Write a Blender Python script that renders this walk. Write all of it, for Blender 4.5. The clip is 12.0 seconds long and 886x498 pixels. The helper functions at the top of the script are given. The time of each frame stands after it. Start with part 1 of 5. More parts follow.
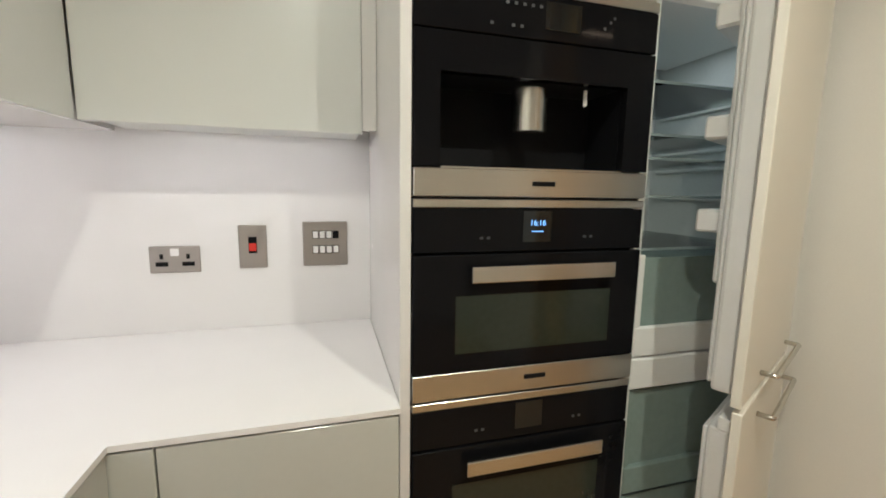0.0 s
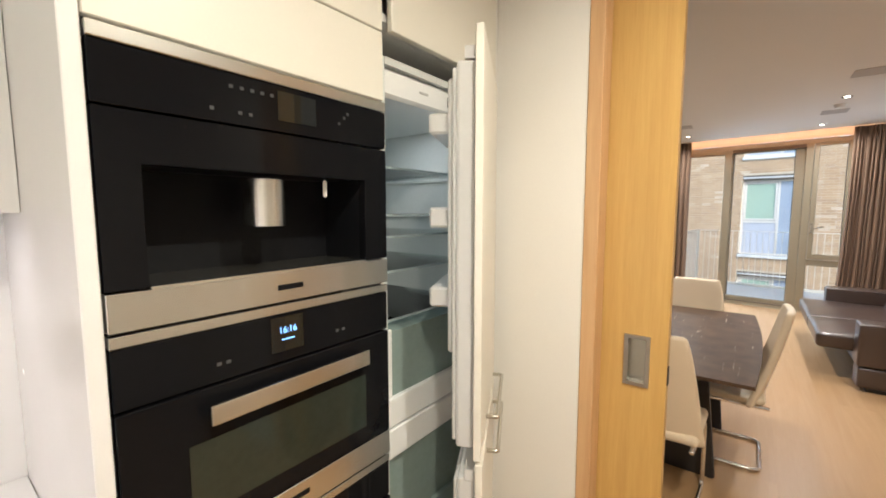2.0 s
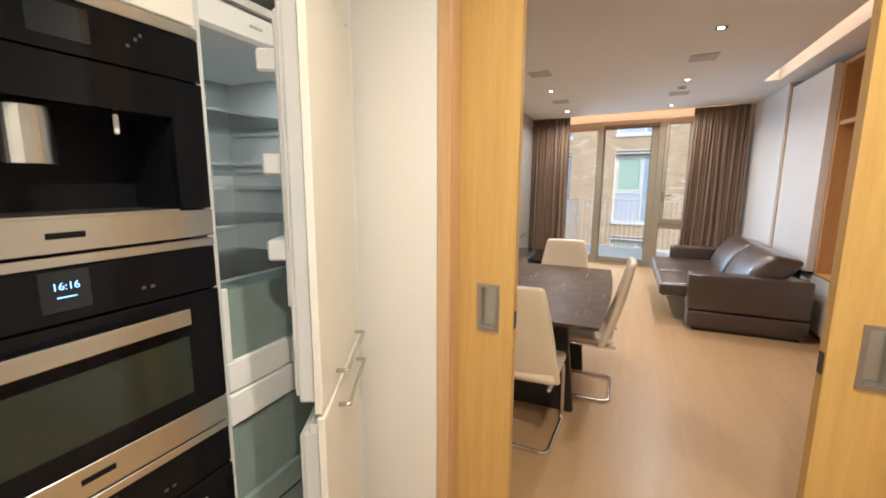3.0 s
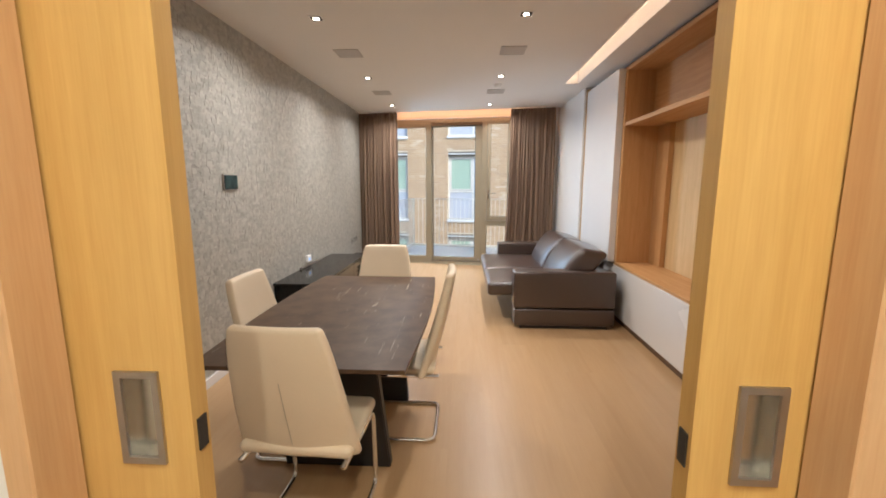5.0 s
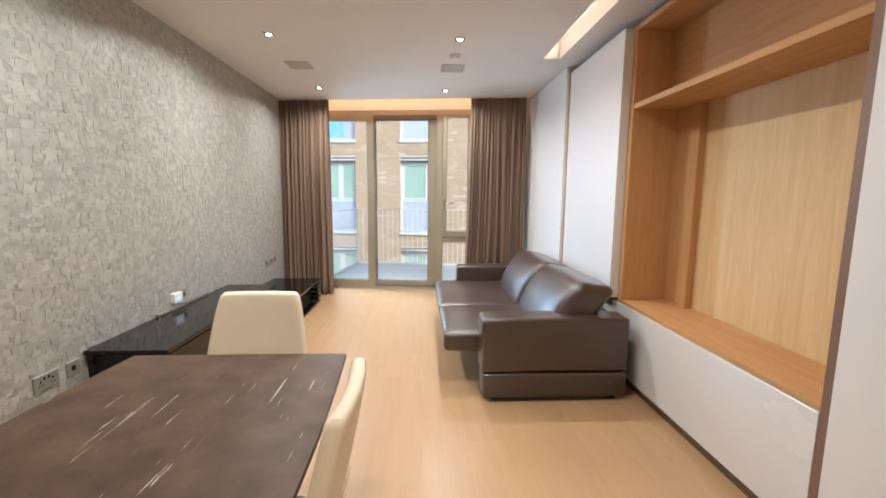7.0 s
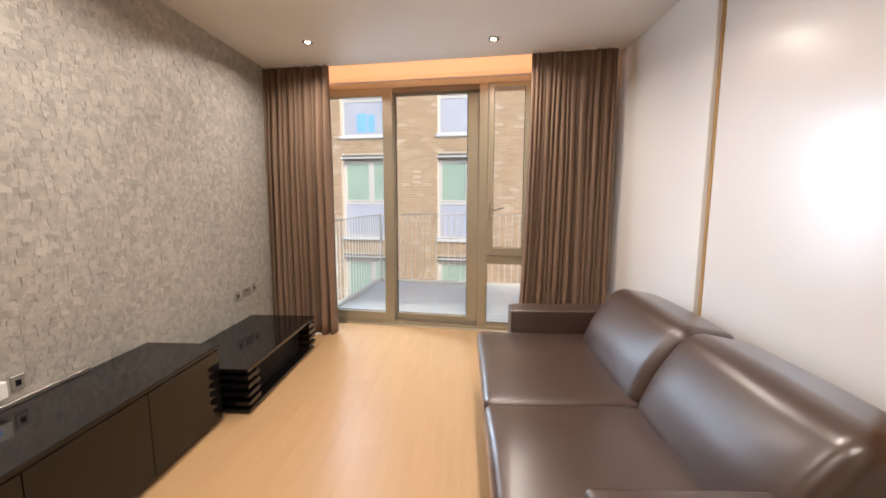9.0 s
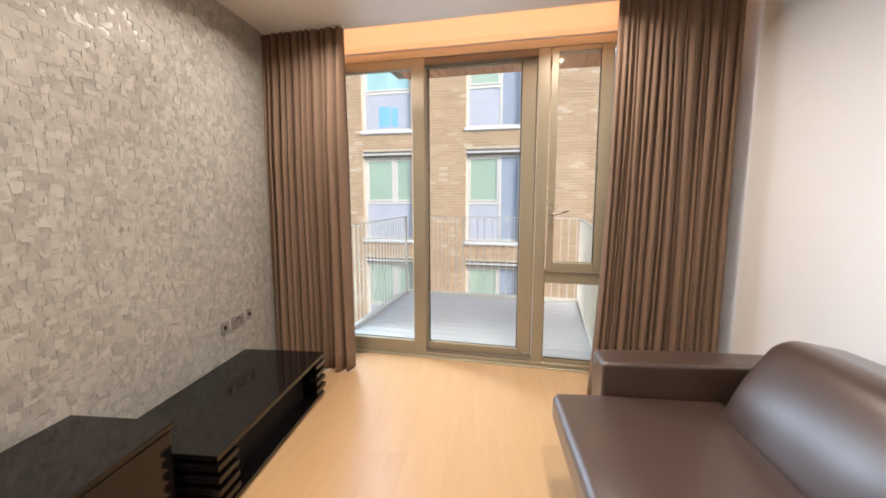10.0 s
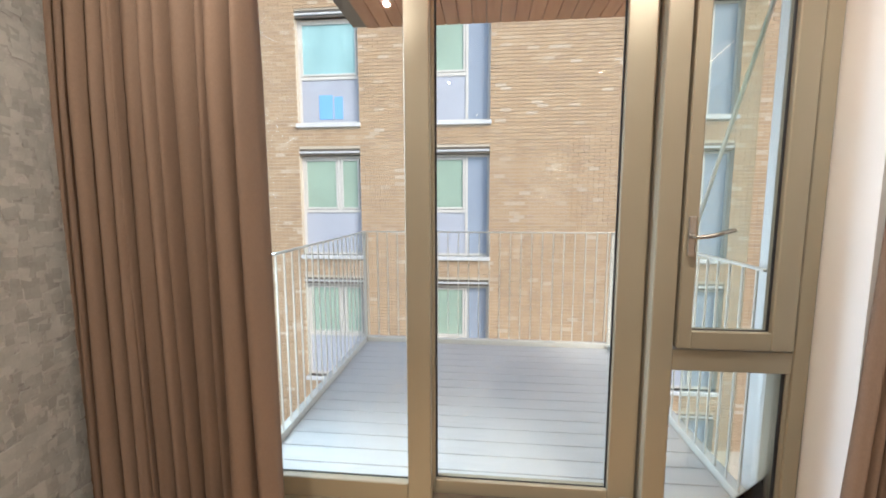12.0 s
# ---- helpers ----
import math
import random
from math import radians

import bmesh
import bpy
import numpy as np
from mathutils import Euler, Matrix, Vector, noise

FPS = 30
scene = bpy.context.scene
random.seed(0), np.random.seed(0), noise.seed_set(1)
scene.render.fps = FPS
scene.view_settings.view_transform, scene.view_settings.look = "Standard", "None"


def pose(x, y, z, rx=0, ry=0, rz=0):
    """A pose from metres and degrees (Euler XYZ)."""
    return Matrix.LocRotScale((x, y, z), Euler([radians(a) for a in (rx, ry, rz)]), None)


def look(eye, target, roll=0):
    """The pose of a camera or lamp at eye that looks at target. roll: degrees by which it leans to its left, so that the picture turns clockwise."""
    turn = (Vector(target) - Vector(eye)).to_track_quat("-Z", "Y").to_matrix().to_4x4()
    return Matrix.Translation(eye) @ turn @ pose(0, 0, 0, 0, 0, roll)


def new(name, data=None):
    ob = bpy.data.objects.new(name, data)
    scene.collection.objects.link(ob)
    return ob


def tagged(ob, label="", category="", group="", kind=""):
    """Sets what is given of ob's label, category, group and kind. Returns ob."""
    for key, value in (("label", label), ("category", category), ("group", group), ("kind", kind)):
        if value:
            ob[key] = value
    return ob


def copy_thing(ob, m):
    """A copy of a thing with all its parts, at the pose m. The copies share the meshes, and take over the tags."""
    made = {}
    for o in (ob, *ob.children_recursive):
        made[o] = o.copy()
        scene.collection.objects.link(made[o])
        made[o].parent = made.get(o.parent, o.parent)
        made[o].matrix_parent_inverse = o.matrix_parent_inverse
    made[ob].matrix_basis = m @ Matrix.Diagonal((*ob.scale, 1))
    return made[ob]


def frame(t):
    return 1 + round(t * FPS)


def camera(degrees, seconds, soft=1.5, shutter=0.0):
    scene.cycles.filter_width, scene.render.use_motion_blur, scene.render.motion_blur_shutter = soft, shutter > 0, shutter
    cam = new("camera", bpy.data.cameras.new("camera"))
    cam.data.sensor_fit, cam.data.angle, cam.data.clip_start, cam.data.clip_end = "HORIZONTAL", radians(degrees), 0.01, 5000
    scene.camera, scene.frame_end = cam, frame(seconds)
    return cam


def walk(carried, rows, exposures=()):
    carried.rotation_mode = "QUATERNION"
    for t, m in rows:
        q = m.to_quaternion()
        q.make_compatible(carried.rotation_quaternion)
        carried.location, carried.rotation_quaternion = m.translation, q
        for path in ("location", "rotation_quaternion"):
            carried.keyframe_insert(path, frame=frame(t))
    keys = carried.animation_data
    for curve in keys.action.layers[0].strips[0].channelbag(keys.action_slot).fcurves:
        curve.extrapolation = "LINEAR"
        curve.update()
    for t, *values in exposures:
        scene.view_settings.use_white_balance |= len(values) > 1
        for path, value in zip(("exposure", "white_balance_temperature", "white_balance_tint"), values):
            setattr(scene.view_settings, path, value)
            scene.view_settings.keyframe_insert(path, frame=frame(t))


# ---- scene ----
cam = camera(94.2, 12.0, 1.8)
EXPOSURES = [(0.0, 1.5, 5300, 5), (0.5, 1.75, 5300, 7), (1.0, 1.9, 5300, 8), (1.5, 2.0, 5400, 9), (2.5, 2.15, 5500, 10), (3.0, 2.1, 5500, 11), (3.5, 1.9, 5750, 12), (5.5, 2.15, 5400, 9), (7.0, 2.22, 5300, 8), (9.0, 1.97, 6100, 16), (10.5, 2.1, 5900, 12), (11.5, 2.1, 5700, 9), (12.0, 1.9, 5850, 11)]
SKY, SUN = 0.10, 0.7
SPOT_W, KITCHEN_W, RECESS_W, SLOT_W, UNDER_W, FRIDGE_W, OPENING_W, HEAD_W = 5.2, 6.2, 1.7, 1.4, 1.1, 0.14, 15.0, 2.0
PATH = [
    (0, (0.094, 0.048, 1.379), (0.636, 1.953, 1.1), 0.9),
    (0.5, (0.118, 0.147, 1.413), (1.134, 1.852, 1.164), 0.5),
    (1, (0.108, 0.184, 1.502), (1.412, 1.689, 1.314), -0.0),
    (1.5, (0.099, 0.181, 1.549), (1.57, 1.527, 1.394), 0.1),
    (2, (0.094, 0.149, 1.557), (1.684, 1.348, 1.37), 0.0),
    (2.5, (0.121, 0.1, 1.527), (1.824, 1.117, 1.274), -0.1),
    (3, (0.193, 0.012, 1.493), (1.998, 0.814, 1.178), 0.3),
    (3.5, (0.301, -0.114, 1.476), (2.188, 0.453, 1.131), 0.3),
    (5.3, (1.103, -0.129, 1.449), (3.081, -0.062, 1.16), -0.0),
    (5.5, (1.24, -0.146, 1.438), (3.22, -0.096, 1.162), 0.0),
    (6, (1.548, -0.143, 1.417), (3.53, -0.155, 1.149), -0.1),
    (6.5, (1.935, -0.139, 1.43), (3.916, -0.215, 1.165), 0.1),
    (7, (2.335, -0.218, 1.418), (4.316, -0.319, 1.158), 0.5),
    (8.8, (3.885, -0.318, 1.43), (5.867, -0.245, 1.172), 0.3),
    (9, (4.062, -0.266, 1.435), (6.043, -0.168, 1.178), 0.1),
    (9.5, (4.511, -0.148, 1.435), (6.486, 0.012, 1.162), 0.0),
    (10, (4.995, -0.021, 1.44), (6.967, 0.18, 1.178), -0.1),
    (10.5, (5.459, 0.142, 1.434), (7.438, 0.307, 1.194), -0.1),
    (11, (5.897, 0.261, 1.421), (7.881, 0.376, 1.195), -0.1),
    (11.5, (6.304, 0.399, 1.43), (8.29, 0.414, 1.193), 0.0),
    (12, (6.753, 0.504, 1.423), (8.738, 0.425, 1.195), -0.1),
]
walk(cam, [(t, look(eye, target, roll)) for t, eye, target, roll in PATH], EXPOSURES)

# ---- world, sun ----
SKEW = -8.0
OUT = pose(8.484, 0, 0, 0, 0, SKEW)  # the window wall and all outside it stand askew to the room
H = 2.69  # ceiling

world = bpy.data.worlds.new("sky")
scene.world = world
world.use_nodes = True
_n = world.node_tree.nodes
_sky = _n.new("ShaderNodeTexSky")
_sky.sky_type, _sky.sun_disc = "NISHITA", False
_sky.sun_elevation, _sky.sun_rotation = radians(42), radians(231)
_sky.air_density, _sky.dust_density = 1.2, 2.5
world.node_tree.links.new(_sky.outputs[0], _n["Background"].inputs[0])
_n["Background"].inputs[1].default_value = SKY

sun = new("sun", bpy.data.lights.new("sun", "SUN"))
sun.data.energy, sun.data.angle, sun.data.color = SUN, radians(14), (1.0, 0.95, 0.88)
sun.matrix_world = look((0, 0, 0), (0.62, 0.5, -0.72))


def lamp(name, m, size, size_y, watts, color, spread=180):
    data = bpy.data.lights.new(name, "AREA")
    data.shape, data.size, data.size_y = "RECTANGLE", size, size_y
    data.energy, data.color, data.spread = watts, color, radians(spread)
    ob = new(name, data)
    ob.matrix_world = m
    return ob


WARM = (1.0, 0.87, 0.71)
AMBER = (1.0, 0.43, 0.17)
KITCHEN_TONE = (1.0, 0.86, 0.62)


# ---- materials ----
def node_mat(name):
    m = bpy.data.materials.new(name)
    m.use_nodes = True
    return m, m.node_tree.nodes, m.node_tree.links, m.node_tree.nodes["Principled BSDF"]


def plain(name, col, rough=0.5, metal=0.0, grain=60.0, vary=0.06, bump=0.05, stain=3.0, stretch=(1, 1, 1), coat=0.0, rvary=0.08, bump_dist=0.002):
    """A surface with grain and a larger, fainter unevenness in colour and gloss."""
    m, n, l, b = node_mat(name)
    tc = n.new("ShaderNodeTexCoord")
    mp = n.new("ShaderNodeMapping")
    mp.inputs["Scale"].default_value = stretch
    l.new(tc.outputs["Object"], mp.inputs[0])
    fine, wide = n.new("ShaderNodeTexNoise"), n.new("ShaderNodeTexNoise")
    fine.inputs["Scale"].default_value, fine.inputs["Detail"].default_value = grain, 6
    wide.inputs["Scale"].default_value, wide.inputs["Detail"].default_value = stain, 4
    l.new(mp.outputs[0], fine.inputs["Vector"])
    l.new(mp.outputs[0], wide.inputs["Vector"])
    mix = n.new("ShaderNodeMix")
    mix.data_type = "FLOAT"
    mix.inputs[0].default_value = 0.5
    l.new(fine.outputs[0], mix.inputs[2])
    l.new(wide.outputs[0], mix.inputs[3])
    hsv = n.new("ShaderNodeHueSaturation")
    hsv.inputs["Color"].default_value = (*col, 1)
    ma = n.new("ShaderNodeMapRange")
    ma.inputs["From Min"].default_value, ma.inputs["From Max"].default_value = 0.3, 0.7
    ma.inputs["To Min"].default_value, ma.inputs["To Max"].default_value = 1 - vary, 1 + vary
    l.new(mix.outputs[0], ma.inputs[0])
    l.new(ma.outputs[0], hsv.inputs["Value"])
    l.new(hsv.outputs[0], b.inputs["Base Color"])
    mr = n.new("ShaderNodeMapRange")
    mr.inputs["From Min"].default_value, mr.inputs["From Max"].default_value = 0.3, 0.7
    mr.inputs["To Min"].default_value, mr.inputs["To Max"].default_value = max(0.02, rough - rvary), min(1, rough + rvary)
    l.new(wide.outputs[0], mr.inputs[0])
    l.new(mr.outputs[0], b.inputs["Roughness"])
    b.inputs["Metallic"].default_value = metal
    b.inputs["Coat Weight"].default_value = coat
    b.inputs["Coat Roughness"].default_value = 0.05
    if bump:
        bu = n.new("ShaderNodeBump")
        bu.inputs["Strength"].default_value, bu.inputs["Distance"].default_value = bump, bump_dist
        l.new(fine.outputs[0], bu.inputs["Height"])
        l.new(bu.outputs[0], b.inputs["Normal"])
    return m


def glow(name, col, strength):
    m, n, l, b = node_mat(name)
    b.inputs["Base Color"].default_value = (*col, 1)
    b.inputs["Emission Color"].default_value = (*col, 1)
    b.inputs["Emission Strength"].default_value = strength
    return m


def glass(name, col=(0.95, 0.98, 0.97), rough=0.0, mix=0.06):
    """A thin pane: clear, with a mirror that grows at a slant."""
    m, n, l, b = node_mat(name)
    n.remove(b)
    t, g, f, mx = n.new("ShaderNodeBsdfTransparent"), n.new("ShaderNodeBsdfGlossy"), n.new("ShaderNodeFresnel"), n.new("ShaderNodeMixShader")
    t.inputs[0].default_value = (*col, 1)
    g.inputs["Roughness"].default_value = rough
    f.inputs["IOR"].default_value = 1.45
    l.new(f.outputs[0], mx.inputs[0])
    l.new(t.outputs[0], mx.inputs[1])
    l.new(g.outputs[0], mx.inputs[2])
    l.new(mx.outputs[0], n["Material Output"].inputs[0])
    return m


def frosted(name):
    """Obscured glass: partly clear, partly milky, pale green."""
    m, n, l, b = node_mat(name)
    n.remove(b)
    t, d, mx = n.new("ShaderNodeBsdfTransparent"), n.new("ShaderNodeBsdfTranslucent"), n.new("ShaderNodeMixShader")
    df, both = n.new("ShaderNodeBsdfDiffuse"), n.new("ShaderNodeMixShader")
    t.inputs[0].default_value = (0.95, 0.97, 0.93, 1)
    d.inputs[0].default_value = (0.80, 0.88, 0.78, 1)
    df.inputs[0].default_value = (0.72, 0.80, 0.70, 1)
    tc, ns, mr = n.new("ShaderNodeTexCoord"), n.new("ShaderNodeTexNoise"), n.new("ShaderNodeMapRange")
    ns.inputs["Scale"].default_value = 2.2
    mr.inputs["To Min"].default_value, mr.inputs["To Max"].default_value = 0.02, 0.2
    l.new(tc.outputs["Object"], ns.inputs["Vector"])
    l.new(ns.outputs[0], mr.inputs[0])
    l.new(mr.outputs[0], mx.inputs[0])
    l.new(d.outputs[0], both.inputs[1])
    l.new(df.outputs[0], both.inputs[2])
    l.new(t.outputs[0], mx.inputs[1])
    l.new(both.outputs[0], mx.inputs[2])
    l.new(mx.outputs[0], n["Material Output"].inputs[0])
    return m


def wood(name, dark, light, rough=0.45, along=(1, 14, 14), scale=3.0, rnd=0.12, bump=0.12):
    """Grained wood; the grain runs along x unless stretched otherwise. Each piece differs a little."""
    m, n, l, b = node_mat(name)
    tc, mp, info = n.new("ShaderNodeTexCoord"), n.new("ShaderNodeMapping"), n.new("ShaderNodeObjectInfo")
    mp.inputs["Scale"].default_value = along
    add = n.new("ShaderNodeVectorMath")
    add.operation = "MULTIPLY_ADD"
    add.inputs[1].default_value = (31, 17, 23)
    l.new(info.outputs["Random"], add.inputs[0])
    l.new(tc.outputs["Object"], add.inputs[2])
    l.new(add.outputs[0], mp.inputs[0])
    g1, g2 = n.new("ShaderNodeTexNoise"), n.new("ShaderNodeTexNoise")
    g1.inputs["Scale"].default_value, g1.inputs["Detail"].default_value, g1.inputs["Distortion"].default_value = scale, 8, 0.6
    g2.inputs["Scale"].default_value, g2.inputs["Detail"].default_value = scale * 7, 4
    l.new(mp.outputs[0], g1.inputs["Vector"])
    l.new(mp.outputs[0], g2.inputs["Vector"])
    mx = n.new("ShaderNodeMix")
    mx.data_type = "FLOAT"
    mx.inputs[0].default_value = 0.35
    l.new(g1.outputs[0], mx.inputs[2])
    l.new(g2.outputs[0], mx.inputs[3])
    ramp = n.new("ShaderNodeValToRGB")
    ramp.color_ramp.elements[0].position, ramp.color_ramp.elements[1].position = 0.3, 0.68
    ramp.color_ramp.elements[0].color, ramp.color_ramp.elements[1].color = (*dark, 1), (*light, 1)
    l.new(mx.outputs[0], ramp.inputs[0])
    hsv, mr = n.new("ShaderNodeHueSaturation"), n.new("ShaderNodeMapRange")
    mr.inputs["To Min"].default_value, mr.inputs["To Max"].default_value = 1 - rnd, 1 + rnd
    l.new(info.outputs["Random"], mr.inputs[0])
    l.new(mr.outputs[0], hsv.inputs["Value"])
    l.new(ramp.outputs[0], hsv.inputs["Color"])
    l.new(hsv.outputs[0], b.inputs["Base Color"])
    rr = n.new("ShaderNodeMapRange")
    rr.inputs["To Min"].default_value, rr.inputs["To Max"].default_value = rough + 0.1, rough - 0.08
    l.new(g1.outputs[0], rr.inputs[0])
    l.new(rr.outputs[0], b.inputs["Roughness"])
    bu = n.new("ShaderNodeBump")
    bu.inputs["Strength"].default_value, bu.inputs["Distance"].default_value = bump, 0.001
    l.new(mx.outputs[0], bu.inputs["Height"])
    l.new(bu.outputs[0], b.inputs["Normal"])
    return m


def wallpaper_mat():
    """Silver-grey wallpaper of overlapping small leaf chips, each with its own sheen."""
    m, n, l, b = node_mat("chip_wallpaper")
    tc = n.new("ShaderNodeTexCoord")
    flat = n.new("ShaderNodeCombineXYZ")
    sx = n.new("ShaderNodeSeparateXYZ")
    l.new(tc.outputs["Object"], sx.inputs[0])
    l.new(sx.outputs[0], flat.inputs[0])
    l.new(sx.outputs[2], flat.inputs[1])
    cols, hts = [], []
    for k, (px, pz) in enumerate(((15, 25), (25, 17), (42, 50))):
        mp = n.new("ShaderNodeMapping")
        mp.inputs["Scale"].default_value = (px, pz, 1)
        mp.inputs["Location"].default_value = (k * 3.7, k * 5.1, 0)
        l.new(flat.outputs[0], mp.inputs[0])
        v = n.new("ShaderNodeTexVoronoi")
        v.voronoi_dimensions, v.distance, v.feature = "2D", "CHEBYCHEV", "F1"
        v.inputs["Scale"].default_value, v.inputs["Randomness"].default_value = 1.0, 0.8
        l.new(mp.outputs[0], v.inputs["Vector"])
        sep = n.new("ShaderNodeSeparateColor")
        l.new(v.outputs["Color"], sep.inputs[0])
        cols.append(sep.outputs[0])
        # every chip lies at its own slight tilt
        away, tilt, dot = n.new("ShaderNodeVectorMath"), n.new("ShaderNodeVectorMath"), n.new("ShaderNodeVectorMath")
        away.operation, tilt.operation, dot.operation = "SUBTRACT", "SUBTRACT", "DOT_PRODUCT"
        l.new(mp.outputs[0], away.inputs[0])
        l.new(v.outputs["Position"], away.inputs[1])
        l.new(v.outputs["Color"], tilt.inputs[0])
        tilt.inputs[1].default_value = (0.5, 0.5, 0.5)
        l.new(away.outputs[0], dot.inputs[0])
        l.new(tilt.outputs[0], dot.inputs[1])
        hts.append(dot.outputs["Value"])

    def blend(a, c, w):
        x = n.new("ShaderNodeMix")
        x.data_type = "FLOAT"
        x.inputs[0].default_value = w
        l.new(a, x.inputs[2])
        l.new(c, x.inputs[3])
        return x.outputs[0]

    val, hgt = blend(blend(cols[0], cols[1], 0.5), cols[2], 0.3), blend(blend(hts[0], hts[1], 0.5), hts[2], 0.3)
    fine = n.new("ShaderNodeTexNoise")
    fine.inputs["Scale"].default_value, fine.inputs["Detail"].default_value = 140, 5
    l.new(tc.outputs["Object"], fine.inputs["Vector"])
    val2 = blend(val, fine.outputs[0], 0.36)
    ramp = n.new("ShaderNodeValToRGB")
    ramp.color_ramp.elements[0].position, ramp.color_ramp.elements[1].position = 0.22, 0.78
    ramp.color_ramp.elements[0].color, ramp.color_ramp.elements[1].color = (0.29, 0.275, 0.25, 1), (0.56, 0.535, 0.49, 1)
    l.new(val2, ramp.inputs[0])
    l.new(ramp.outputs[0], b.inputs["Base Color"])
    rr = n.new("ShaderNodeMapRange")
    rr.inputs["To Min"].default_value, rr.inputs["To Max"].default_value = 0.3, 0.5
    l.new(val, rr.inputs[0])
    l.new(rr.outputs[0], b.inputs["Roughness"])
    b.inputs["Metallic"].default_value = 0.35
    bu = n.new("ShaderNodeBump")
    bu.inputs["Strength"].default_value, bu.inputs["Distance"].default_value = 1.0, 0.009
    l.new(blend(hgt, fine.outputs[0], 0.08), bu.inputs["Height"])
    l.new(bu.outputs[0], b.inputs["Normal"])
    return m


def flake_mat():
    """One wallpaper chip: silver-grey, each with its own tone, a soft sheen and a fine weave."""
    m, n, l, b = node_mat("wallpaper_flake")
    geo, tc = n.new("ShaderNodeNewGeometry"), n.new("ShaderNodeTexCoord")
    fine = n.new("ShaderNodeTexNoise")
    fine.inputs["Scale"].default_value, fine.inputs["Detail"].default_value = 160, 5
    l.new(tc.outputs["Object"], fine.inputs["Vector"])
    mx = n.new("ShaderNodeMix")
    mx.data_type = "FLOAT"
    mx.inputs[0].default_value = 0.35
    wide, both = n.new("ShaderNodeTexNoise"), n.new("ShaderNodeMix")
    wide.inputs["Scale"].default_value, wide.inputs["Detail"].default_value = 15, 4
    l.new(tc.outputs["Object"], wide.inputs["Vector"])
    both.data_type = "FLOAT"
    both.inputs[0].default_value = 0.5
    l.new(mx.outputs[0], both.inputs[2])
    l.new(wide.outputs[0], both.inputs[3])
    l.new(geo.outputs["Random Per Island"], mx.inputs[2])
    l.new(fine.outputs[0], mx.inputs[3])
    ramp = n.new("ShaderNodeValToRGB")
    ramp.color_ramp.elements[0].position, ramp.color_ramp.elements[1].position = 0.3, 0.7
    ramp.color_ramp.elements[0].color, ramp.color_ramp.elements[1].color = (0.33, 0.32, 0.286, 1), (0.50, 0.485, 0.435, 1)
    l.new(both.outputs[0], ramp.inputs[0])
    l.new(ramp.outputs[0], b.inputs["Base Color"])
    rr = n.new("ShaderNodeMapRange")
    rr.inputs["To Min"].default_value, rr.inputs["To Max"].default_value = 0.38, 0.6
    l.new(geo.outputs["Random Per Island"], rr.inputs[0])
    l.new(rr.outputs[0], b.inputs["Roughness"])
    b.inputs["Metallic"].default_value = 0.22
    bu = n.new("ShaderNodeBump")
    bu.inputs["Strength"].default_value, bu.inputs["Distance"].default_value = 0.25, 0.001
    l.new(fine.outputs[0], bu.inputs["Height"])
    l.new(bu.outputs[0], b.inputs["Normal"])
    return m


def marble_mat():
    """Dark brown stone tabletop with short pale veins."""
    m, n, l, b = node_mat("dark_marble")
    tc, mp = n.new("ShaderNodeTexCoord"), n.new("ShaderNodeMapping")
    mp.inputs["Rotation"].default_value = (0, 0, radians(-35))
    mp.inputs["Scale"].default_value = (1.7, 46, 1)
    l.new(tc.outputs["Object"], mp.inputs[0])
    w, mask, base = n.new("ShaderNodeTexNoise"), n.new("ShaderNodeTexNoise"), n.new("ShaderNodeTexNoise")
    w.inputs["Scale"].default_value, w.inputs["Detail"].default_value, w.inputs["Distortion"].default_value = 2.2, 3, 0.7
    mask.inputs["Scale"].default_value, mask.inputs["Detail"].default_value = 7, 2
    base.inputs["Scale"].default_value, base.inputs["Detail"].default_value = 9, 8
    l.new(mp.outputs[0], w.inputs["Vector"])
    l.new(tc.outputs["Object"], mask.inputs["Vector"])
    l.new(tc.outputs["Object"], base.inputs["Vector"])
    r1, r2 = n.new("ShaderNodeMapRange"), n.new("ShaderNodeMapRange")
    r1.inputs["From Min"].default_value, r1.inputs["From Max"].default_value = 0.668, 0.705
    r2.inputs["From Min"].default_value, r2.inputs["From Max"].default_value = 0.49, 0.58
    l.new(w.outputs[0], r1.inputs[0])
    l.new(mask.outputs[0], r2.inputs[0])
    mul = n.new("ShaderNodeMath")
    mul.operation = "MULTIPLY"
    l.new(r1.outputs[0], mul.inputs[0])
    l.new(r2.outputs[0], mul.inputs[1])
    ramp = n.new("ShaderNodeValToRGB")
    ramp.color_ramp.elements[0].color, ramp.color_ramp.elements[1].color = (0.060, 0.035, 0.020, 1), (0.112, 0.067, 0.038, 1)
    ramp.color_ramp.elements[0].position, ramp.color_ramp.elements[1].position = 0.35, 0.7
    l.new(base.outputs[0], ramp.inputs[0])
    mx = n.new("ShaderNodeMix")
    mx.data_type = "RGBA"
    l.new(mul.outputs[0], mx.inputs[0])
    l.new(ramp.outputs[0], mx.inputs[6])
    mx.inputs[7].default_value = (0.52, 0.45, 0.36, 1)
    l.new(mx.outputs[2], b.inputs["Base Color"])
    b.inputs["Roughness"].default_value = 0.4
    b.inputs["Specular IOR Level"].default_value = 0.18
    bu = n.new("ShaderNodeBump")
    bu.inputs["Strength"].default_value, bu.inputs["Distance"].default_value = 0.1, 0.001
    l.new(base.outputs[0], bu.inputs["Height"])
    l.new(bu.outputs[0], b.inputs["Normal"])
    return m


